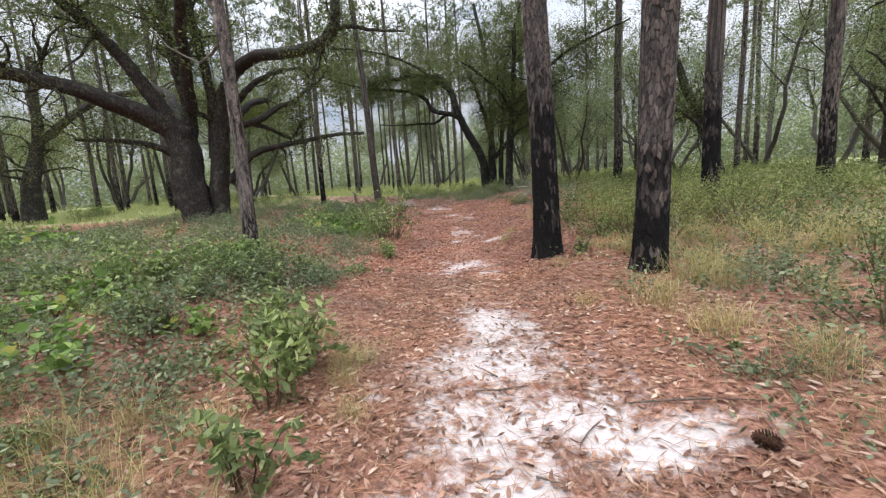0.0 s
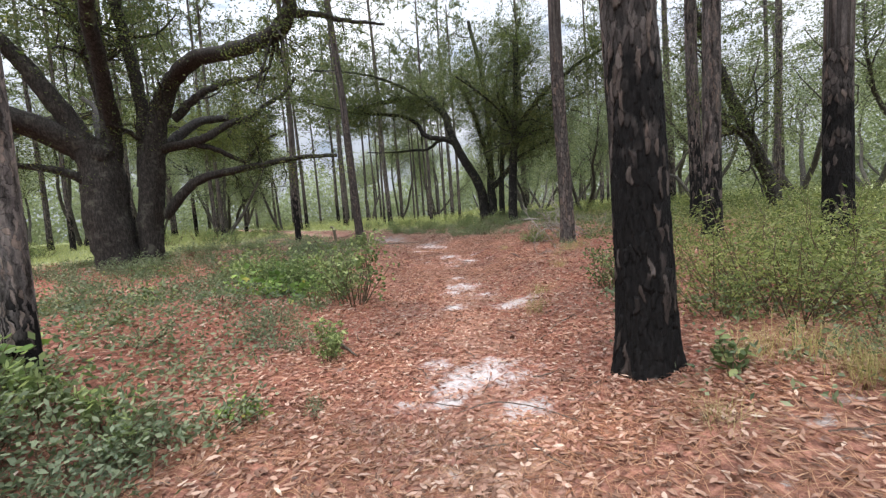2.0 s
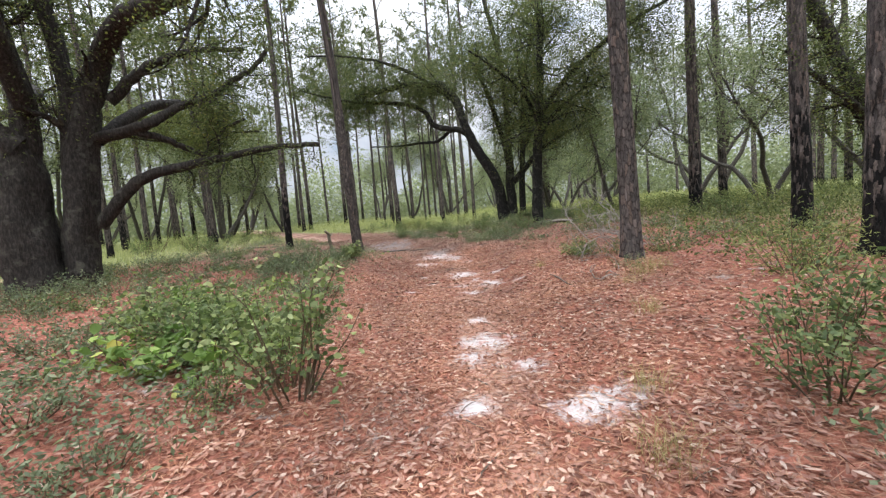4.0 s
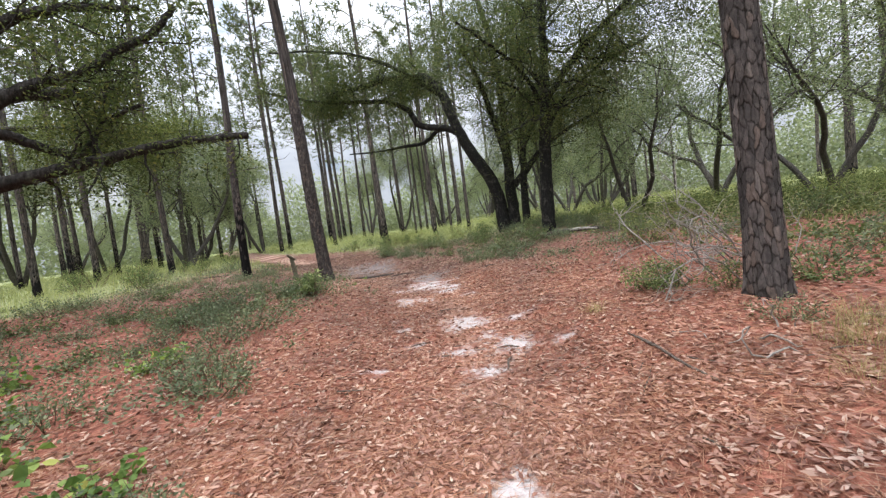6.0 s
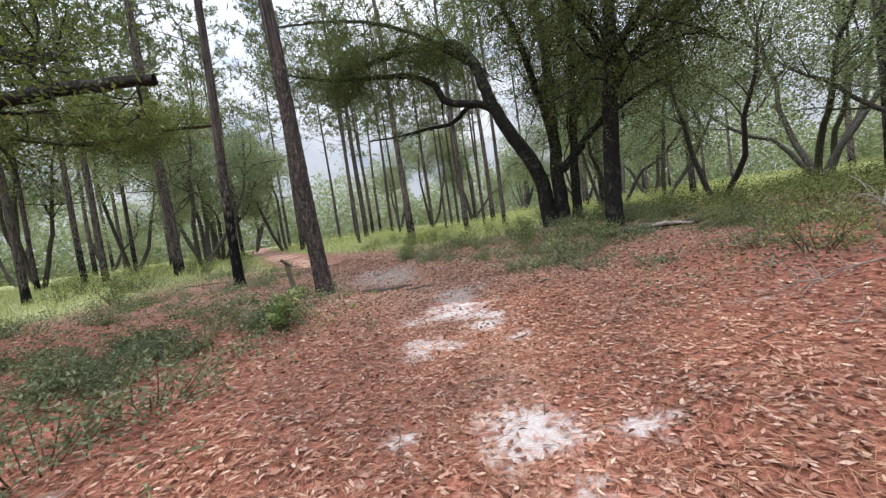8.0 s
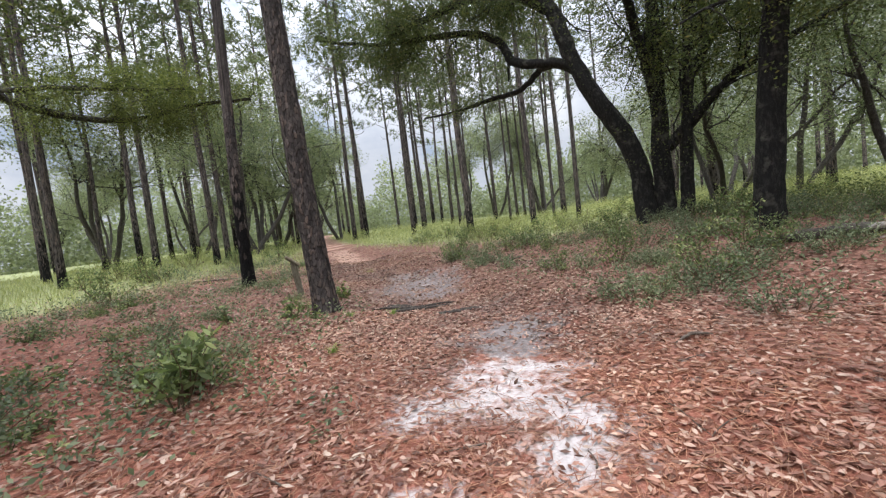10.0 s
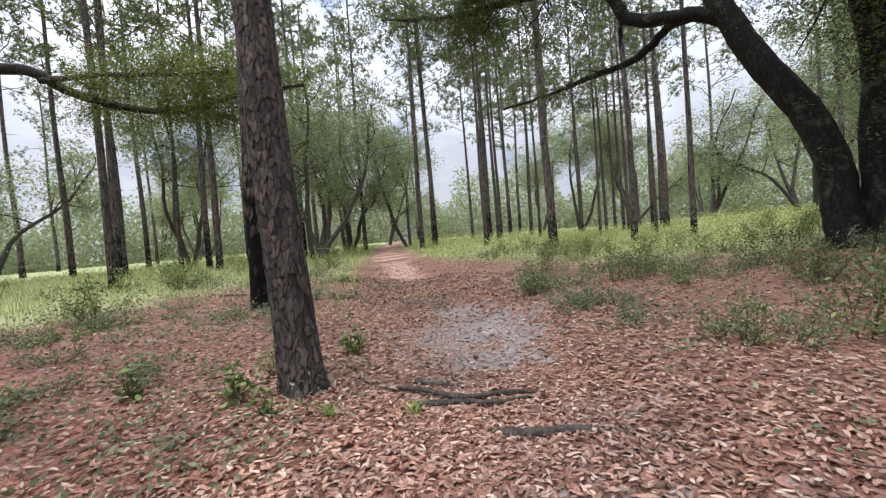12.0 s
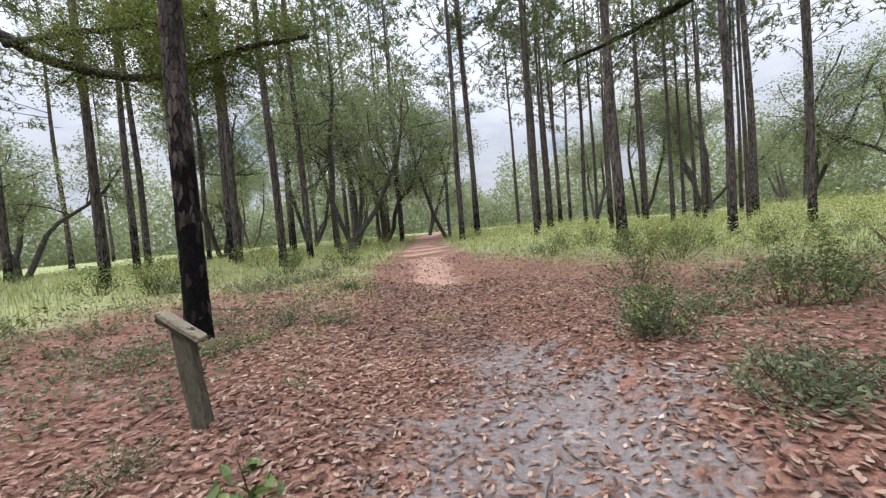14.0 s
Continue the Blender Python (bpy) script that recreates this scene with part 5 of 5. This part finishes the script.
def low_growth():
    """Knee-high leafy growth past the bushes that can be told apart."""
    x, y = r5.uniform(-45, 34, 4800), r5.uniform(31, 66, 4800)
    off = np.abs(x - trail_x(y))
    keep = (off > 2.2) & (r5.uniform(0, 1, len(x)) < np.where(x > trail_x(y), 0.8, 0.22))
    x, y = x[keep], y[keep]
    n = 22
    c = np.repeat(on_ground(x, y), n, 0) + r5.normal(size=(len(x) * n, 3)) * np.array([0.33, 0.33, 0.0])
    c[:, 2] += r5.uniform(0.02, 0.62, len(c)) * np.repeat(r5.uniform(0.4, 1.3, len(x)), n)
    return build_mesh("low_growth", [leaves(c, 0.11, 0.05, 0.3, r5)], smooth=False)


tagged(part("low_growth", low_growth(), M_GRASS), "waist-low yellow-green growth under far pines", "undergrowth", kind="stuff")


def bank_growth():
    x, y = r5.uniform(4.6, 22, 2600), r5.uniform(3, 30, 2600)
    n = 26
    c = np.repeat(on_ground(x, y), n, 0) + r5.normal(size=(len(x) * n, 3)) * np.array([0.25, 0.25, 0.0])
    c[:, 2] += r5.uniform(0.02, 0.6, len(c)) * np.repeat(r5.uniform(0.3, 1.2, len(x)) * smooth01(4, 9, x), n)
    return build_mesh("bank_growth", [leaves(c, 0.10, 0.045, 0.3, r5)], smooth=False)


tagged(part("bank_growth", bank_growth(), M_BANK), "green leafy growth covering the bank", "undergrowth", kind="stuff")


def low_cover():
    """Scattered ankle-high leaves that come up through the litter beside the trail."""
    out = []
    for n, x0, x1, y0, y1, gap in [(1700, -10, -1.3, 0.3, 10, 1.6), (1200, -11, -1.8, 10, 28, 1.9), (520, 1.6, 7, 0.5, 9, 1.4), (520, -3.2, 6.5, 17, 30, 1.7)]:
        x, y = r5.uniform(x0, x1, n), r5.uniform(y0, y1, n)
        keep = (np.abs(x - trail_x(y)) > gap * r5.uniform(0.75, 1.5, n)) & (np.hypot(x + 4.1, y - 22.9) > 0.9)
        x, y = x[keep], y[keep]
        m = 20
        c = np.repeat(on_ground(x, y), m, 0) + r5.normal(size=(len(x) * m, 3)) * np.array([0.105, 0.105, 0.0])
        c[:, 2] = ground_h(c[:, 0], c[:, 1]) + 0.02 + r5.uniform(0, 0.26, len(c)) * np.repeat(r5.uniform(0.2, 1.3, len(x)), m)
        out.append(leaves(c, 0.058, 0.027, 0.4, r5))
    return build_mesh("low_cover", out, smooth=False)


tagged(part("low_cover", low_cover(), M_SHRUB_BLUE), "ankle-high dull green leaves scattered through litter", "undergrowth", kind="stuff")


def tuft_mesh(seed, n=130, h=0.40, spread=0.36):
    r = np.random.default_rng(seed)
    base = np.stack([r.normal(size=n) * 0.13, r.normal(size=n) * 0.13, np.full(n, -0.02)], 1)
    return build_mesh("blades", [blades(base, h, spread, 0.0035, r)], smooth=False)


WIRE = [tuft_mesh(201, 130, 0.34, 0.45), tuft_mesh(202, 90, 0.28, 0.5), tuft_mesh(203, 140, 0.44, 0.48)]


def wire_tuft(x, y, s, k):
    ob = part("grass_tuft", WIRE[k % 3], M_WIREGRASS)
    ob.matrix_basis = Matrix.Translation((x, y, float(ground_h(x, y)))) @ Matrix.Rotation(r4.uniform(0, 6.28), 4, "Z") @ Matrix.Scale(s, 4)
    tagged(ob, "tuft of thin straw-green wiregrass in pine litter", "grass", "wiregrass tufts")


for k in range(130):
    x, y = r4.uniform(1.9, 6.5), r4.uniform(0.6, 6.8)
    if x > 1.9 + 0.1 * abs(y - 3) and math.hypot(x - 2.54, y - 5.15) > 0.5:
        wire_tuft(x, y, r4.uniform(0.6, 1.15), k)
for k in range(26):
    wire_tuft(r4.uniform(-3.4, -0.7), r4.uniform(0.8, 4.2), r4.uniform(0.4, 0.8), k)
for k, (x, y, s) in enumerate([(-1.61, 2.02, 0.9), (-2.28, 2.43, 1.0), (-0.65, 2.77, 0.45), (-2.0, 2.1, 0.9), (-1.4, 1.7, 0.8), (1.93, 14.5, 0.42), (1.5, 4.4, 0.5), (1.7, 5.9, 0.6), (1.35, 8.8, 0.6), (1.6, 9.5, 0.6), (-3.0, 21.3, 0.35), (3.0, 12.6, 0.7), (3.4, 12.9, 0.8), (2.7, 12.2, 0.6), (2.3, 10.9, 0.5), (-4.6, 26.6, 0.5)]):
    wire_tuft(x, y, s, k)
# two fresh green pine sprigs on the litter
for x, y in [(-1.95, 19.6), (-2.62, 21.35), (-2.1, 21.75)]:
    r = np.random.default_rng(int(100 * abs(x)))
    base = np.stack([r.normal(size=46) * 0.02, r.normal(size=46) * 0.02, np.full(46, 0.0)], 1)
    ob = part("pine_sprig", build_mesh("sprig", [blades(base, 0.10, 0.17, 0.006, r)], smooth=False), M_VINE)
    ob.matrix_basis = Matrix.Translation((x, y, float(ground_h(x, y)) + 0.01))
    tagged(ob, "fresh green pine sprig lying on brown leaves", "pine sprig", "fallen pine sprigs")


# ---------------------------------------------------------------- litter
def spread(n, half, y0, y1):
    y = r5.uniform(y0, y1, n)
    return trail_x(y) + r5.normal(size=n) * half, y


def bare(x, y):
    s, g, w, gr = masks(x, y)
    return np.clip(0.80 * s + 0.80 * g + 0.22 * w * (np.asarray(y) < 21) + 0.5 * gr, 0, 0.95)


def litter_leaves(rows):
    out = []
    for n, half, y0, y1, six, L in rows:
        x, y = spread(n, half, y0, y1)
        keep = r5.uniform(0, 1, n) > bare(x, y)
        x, y = x[keep], y[keep]
        out.append(leaves(on_ground(x, y, 0.014) + np.array([0, 0, 1]) * r5.uniform(0, 0.014, (len(x), 1)), L, L * 0.36, 0.94, r5, six))
    return build_mesh("leaf_litter", out, smooth=False)


FIRST_LITTER = litter_leaves([(13000, 1.9, 0.5, 6.5, True, 0.072), (9000, 5.0, 0.5, 7, False, 0.07)])
RED_LITTER = litter_leaves([(22000, 1.8, 6, 13, True, 0.066), (32000, 1.9, 12, 22.0, True, 0.068), (34000, 5.0, 6, 20, False, 0.074)])
TAN_LITTER = litter_leaves([(44000, 2.4, 19.5, 29, True, 0.07), (46000, 6.5, 17, 34, False, 0.074)])
tagged(part("leaf_litter", FIRST_LITTER, M_LITTER), "dry brown leaves and needles beside bare sand", "leaf litter", kind="stuff")
tagged(part("leaf_litter", RED_LITTER, M_RED_LITTER), "dry red-brown leaves covering the trail between pines", "leaf litter", kind="stuff")
tagged(part("leaf_litter", TAN_LITTER, M_TAN_LITTER), "dry tan oak leaves covering the trail under oaks", "leaf litter", kind="stuff")


def straw(rows):
    out = []
    for n, half, y0, y1 in rows:
        x, y = spread(n, half, y0, y1)
        keep = r5.uniform(0, 1, n) > bare(x, y) * 0.93
        x, y = x[keep], y[keep]
        out.append(leaves(on_ground(x, y, 0.016) + np.array([0, 0, 1]) * r5.uniform(0, 0.012, (len(x), 1)), 0.19, 0.0046, 0.95, r5))
    return build_mesh("pine_straw", out, smooth=False)


tagged(part("pine_straw", straw([(42000, 2.3, 0.4, 6.5)]), M_STRAW), "orange-brown fallen pine needles on sand", "pine straw", kind="stuff")
tagged(part("pine_straw", straw([(52000, 2.3, 6, 13), (60000, 2.2, 12, 20)]), M_RED_STRAW), "red-brown fallen pine needles over the trail", "pine straw", kind="stuff")


def ground_twigs():
    r = np.random.default_rng(77)
    out = []
    for _ in range(260):
        y = r.uniform(0.8, 27)
        x = float(trail_x(y)) + r.normal() * 1.6
        a = r.uniform(0, 6.28)
        L = r.uniform(0.08, 0.42)
        p = wander((x, y, float(ground_h(x, y)) + 0.022), (math.cos(a), math.sin(a), 0), L, 5, 0.16, r)
        p[:, 2] = ground_h(p[:, 0], p[:, 1]) + 0.022
        out.append(tube(p, (0.004 + 0.004 * r.uniform(), 0.003), 5))
    return build_mesh("ground_twigs", out)


tagged(part("ground_twigs", ground_twigs(), M_STICK), "small dry twigs strewn along the trail", "twigs", kind="stuff")


# ---------------------------------------------------------------- single things
def stick(pts, r0, r1, label, name="fallen_branch", mat=None, group="", sides=10, category="branch"):
    p = np.array([(x, y, float(ground_h(x, y)) + z) for x, y, z in pts])
    path = spline(p, 26)
    path += np.random.default_rng(int(abs(pts[0][0]) * 1000)).normal(size=path.shape) * r0 * 0.12
    ob = part(name, build_mesh(name, [tube(path, (r0 * 0.5, r0, r0, 0.5 * (r0 + r1), r1), sides, 0.12, int(abs(pts[0][1]) * 10))]), mat or M_STICK)
    return tagged(ob, label, category, group)


stick([(-2.62, 22.12, 0.01), (-2.25, 22.2, 0.035), (-1.85, 22.12, 0.035), (-1.5, 22.32, 0.03), (-1.18, 22.48, 0.005)], 0.026, 0.014, "dark grey-brown bare root lying across the trail", "tree_root", M_ROOT, category="root", group="roots across the trail")
stick([(-2.55, 22.42, 0.0), (-2.25, 22.42, 0.03), (-1.95, 22.42, 0.0)], 0.026, 0.014, "short bare root beside a longer one", "tree_root", M_ROOT, category="root", group="roots across the trail")
stick([(-2.25, 21.9, 0.0), (-2.05, 21.93, 0.035), (-1.8, 22.05, 0.03), (-1.5, 22.12, 0.03), (-1.25, 22.4, 0.0)], 0.026, 0.014, "knobbly dark root in dead leaves", "tree_root", M_ROOT, category="root", group="roots across the trail")
stick([(-1.55, 21.68, -0.02), (-1.2, 21.66, 0.015), (-0.85, 21.8, 0.01), (-0.6, 21.9, -0.03)], 0.04, 0.025, "flat mossy root half buried in leaves", "tree_root", M_ROOT, category="root", group="roots across the trail")
stick([(1.93, 13.68, 0.02), (1.95, 13.45, 0.03), (1.97, 13.2, 0.03), (1.96, 12.9, 0.03), (2.0, 12.5, 0.02)], 0.014, 0.008, "long bent grey stick on red litter")
stick([(0.2, 6.62, 0.02), (0.5, 6.7, 0.035), (0.8, 6.55, 0.03), (1.05, 6.3, 0.02)], 0.005, 0.003, "thin curved twig on a bare sandy patch")
stick([(1.15, 2.75, 0.02), (1.5, 2.55, 0.035), (1.85, 2.4, 0.02)], 0.007, 0.004, "thin brown stick beside the sand")
stick([(0.2, 3.1, 0.015), (0.4, 3.05, 0.03), (0.6, 3.1, 0.015)], 0.008, 0.004, "small dark twig on white sand")
stick([(-1.2, 8.2, 0.02), (-0.95, 7.95, 0.05), (-0.75, 7.75, 0.02)], 0.016, 0.01, "broken grey stick among leaves")
stick([(0.87, 14.1, 0.015), (0.80, 13.95, 0.03), (0.76, 13.74, 0.015)], 0.012, 0.007, "short pale stick on sand")
stick([(0.74, 14.37, 0.015), (0.86, 14.38, 0.025), (0.99, 14.34, 0.015)], 0.009, 0.005, "small dark twig lying on bare sand")
stick([(-0.28, 14.80, 0.015), (-0.15, 14.85, 0.03), (0.0, 14.87, 0.015)], 0.009, 0.005, "thin dark stick on red litter")
stick([(0.03, 16.42, 0.015), (0.18, 16.42, 0.03), (0.35, 16.38, 0.015)], 0.008, 0.005, "thin dark stick beside a sandy patch")
stick([(1.12, 19.36, 0.02), (1.28, 19.47, 0.05), (1.43, 19.47, 0.03)], 0.013, 0.007, "short pale stick on brown leaves")
stick([(-9.5, 25.5, 0.03), (-8.6, 25.4, 0.05), (-7.8, 25.7, 0.03)], 0.025, 0.01, "dark fallen branch on leaf litter")
stick([(-0.6, 25.2, 0.03), (-0.35, 25.5, 0.06), (-0.3, 25.9, 0.03)], 0.02, 0.01, "short dark stick at the trail edge")
stick([(3.1, 22.75, 0.05), (3.6, 22.5, 0.09), (4.1, 22.15, 0.09), (4.6, 21.9, 0.08), (5.0, 21.8, 0.05)], 0.07, 0.04, "mossy fallen log with pale broken ends", "log", M_ROOT, sides=14, category="log")
stick([(3.9, 22.3, 0.05), (4.3, 22.0, 0.12), (4.8, 21.75, 0.05)], 0.05, 0.025, "bleached broken limb by the log", mat=M_DEAD)

# heap of dead branches by the red pine
r6 = np.random.default_rng(66)
HEAP = (3.9, 15.3)
for k in range(24):
    big = k < 11
    x, y = HEAP[0] + r6.normal() * 0.4, HEAP[1] + r6.normal() * 0.5
    a = r6.uniform(2.0, 4.4) if big else r6.uniform(0, 6.28)
    L = r6.uniform(1.3, 2.1) if big else r6.uniform(0.6, 1.3)
    p = wander((x, y, float(ground_h(x, y)) + (0.25 if big else 0.01)), (math.cos(a), math.sin(a), r6.uniform(0.25, 0.8)), L, 9, 0.34, r6, -0.06)
    p[:, 2] = np.maximum(p[:, 2], ground_h(p[:, 0], p[:, 1]) + 0.012)
    if big:
        p = np.vstack([[x + 0.25, y + 0.1, float(ground_h(x + 0.25, y + 0.1))], p])
    t = thing("dead_branch", Matrix.Identity(4), "long bare bleached branch of a fallen limb" if big else "bare bleached dead branch lying in a tangle", "branch", "heap of dead branches")
    part("stem", build_mesh("stem", [tube(p, (0.012 if big else 0.008, 0.003), 7)]), M_DEAD, t)
    for p2, q2 in twigs_from(p, 0.005, 13 if big else 7, L * 0.36, r6, 0.25, 0.75, 0.04):
        p2[:, 2] = np.maximum(p2[:, 2], ground_h(p2[:, 0], p2[:, 1]) + 0.01)
        part("twig", build_mesh("twig", [tube(p2, (0.0045, 0.0015), 4)]), M_DEAD, t)
for k in range(6):
    x, y = 2.5 + r6.normal() * 0.22, 12.9 + r6.normal() * 0.25
    a = r6.uniform(0, 6.28)
    p = wander((x, y, float(ground_h(x, y)) + 0.01), (math.cos(a), math.sin(a), 0.35), 0.6, 9, 0.4, r6, -0.06)
    p[:, 2] = np.maximum(p[:, 2], ground_h(p[:, 0], p[:, 1]) + 0.012)
    tagged(part("dead_branch", build_mesh("dead_branch", [tube(p, (0.008, 0.003), 7)]), M_DEAD), "broken dead branch on pine straw", "branch", "broken branches by the trail")


def pine_cone(x, y, seed, s=1.0):
    r = np.random.default_rng(seed)
    t = thing("pine_cone", Matrix.Translation((x, y, float(ground_h(x, y)) + 0.045 * s)) @ pose(0, 0, 0, 80, 0, r.uniform(0, 360)) @ Matrix.Scale(s, 4), "brown open pine cone on the ground", "pine cone", "fallen pine cones")
    core = spline([(0, 0, -0.055), (0, 0, 0.0), (0, 0, 0.06)], 9)
    part("core", build_mesh("core", [tube(core, (0.008, 0.022, 0.026, 0.02, 0.006), 10)]), M_CONE, t)
    vs, fs = [], []
    for k in range(90):
        z = -0.05 + 0.11 * k / 90
        a = 2.39996 * k
        rad = 0.046 * math.sin(math.pi * min(1, 0.18 + 0.74 * k / 90)) + 0.004
        o = np.array([math.cos(a), math.sin(a), 0])
        q = np.array([-math.sin(a), math.cos(a), 0])
        b = np.array([0, 0, z])
        tip = b + o * rad + np.array([0, 0, 0.012])
        n = len(vs)
        vs += [b + o * 0.015 - q * 0.005, b + o * 0.015 + q * 0.005, tip + q * 0.010, tip + o * 0.006 + np.array([0, 0, 0.004]), tip - q * 0.010]
        fs.append([n, n + 1, n + 2, n + 3, n + 4])
    part("scale_cover", build_mesh("scales", [(np.array(vs), np.array(fs))], smooth=False), M_CONE, t, kind="stuff")


for k, (x, y) in enumerate([(1.58, 2.08), (-2.75, 21.27), (-1.62, 22.35), (-5.0, 25.9), (-1.2, 22.3), (-0.4, 8.5), (0.9, 8.1), (-2.1, 23.2)]):
    pine_cone(x, y, 300 + k, 1.0 if k == 0 else 0.5)

# marker post with a slanting board
post = thing("marker_post", Matrix.Translation((-4.66, 23.3, float(ground_h(-4.66, 23.3)))) @ pose(0, 0, 0, 0, -6, 28), "short weathered wooden post with a slanting pale board", "marker post")


def beam(w, d, h, z0, bevel=0.008, seed=1):
    bm = bmesh.new()
    bmesh.ops.create_cube(bm, size=1)
    bmesh.ops.scale(bm, vec=(w, d, h), verts=bm.verts)
    bmesh.ops.translate(bm, vec=(0, 0, z0 + h / 2), verts=bm.verts)
    bmesh.ops.subdivide_edges(bm, edges=bm.edges[:], cuts=3, use_grid_fill=True)
    r = np.random.default_rng(seed)
    for v in bm.verts:
        v.co += Vector(r.normal(size=3) * 0.0022)
    bmesh.ops.bevel(bm, geom=[e for e in bm.edges if e.calc_length() and len(e.link_faces) == 2 and e.calc_face_angle(0) > 0.6], offset=bevel, segments=1, affect="EDGES")
    me = bpy.data.meshes.new("beam")
    bm.to_mesh(me)
    bm.free()
    return me


part("upright", beam(0.12, 0.09, 0.85, -0.15), M_POST, post, "greenish grey upright")
cap = part("board", beam(0.33, 0.16, 0.036, -0.02, 0.006, 4), M_BOARD, post, "pale slanting board")
cap.matrix_basis = pose(0, 0, 0.725, 0, 46, 16)
backing = part("board_backing", beam(0.29, 0.13, 0.02, -0.045, 0.004, 6), M_POST, post, "dark wooden backing under the board")
backing.matrix_basis = pose(0, 0, 0.725, 0, 46, 16)
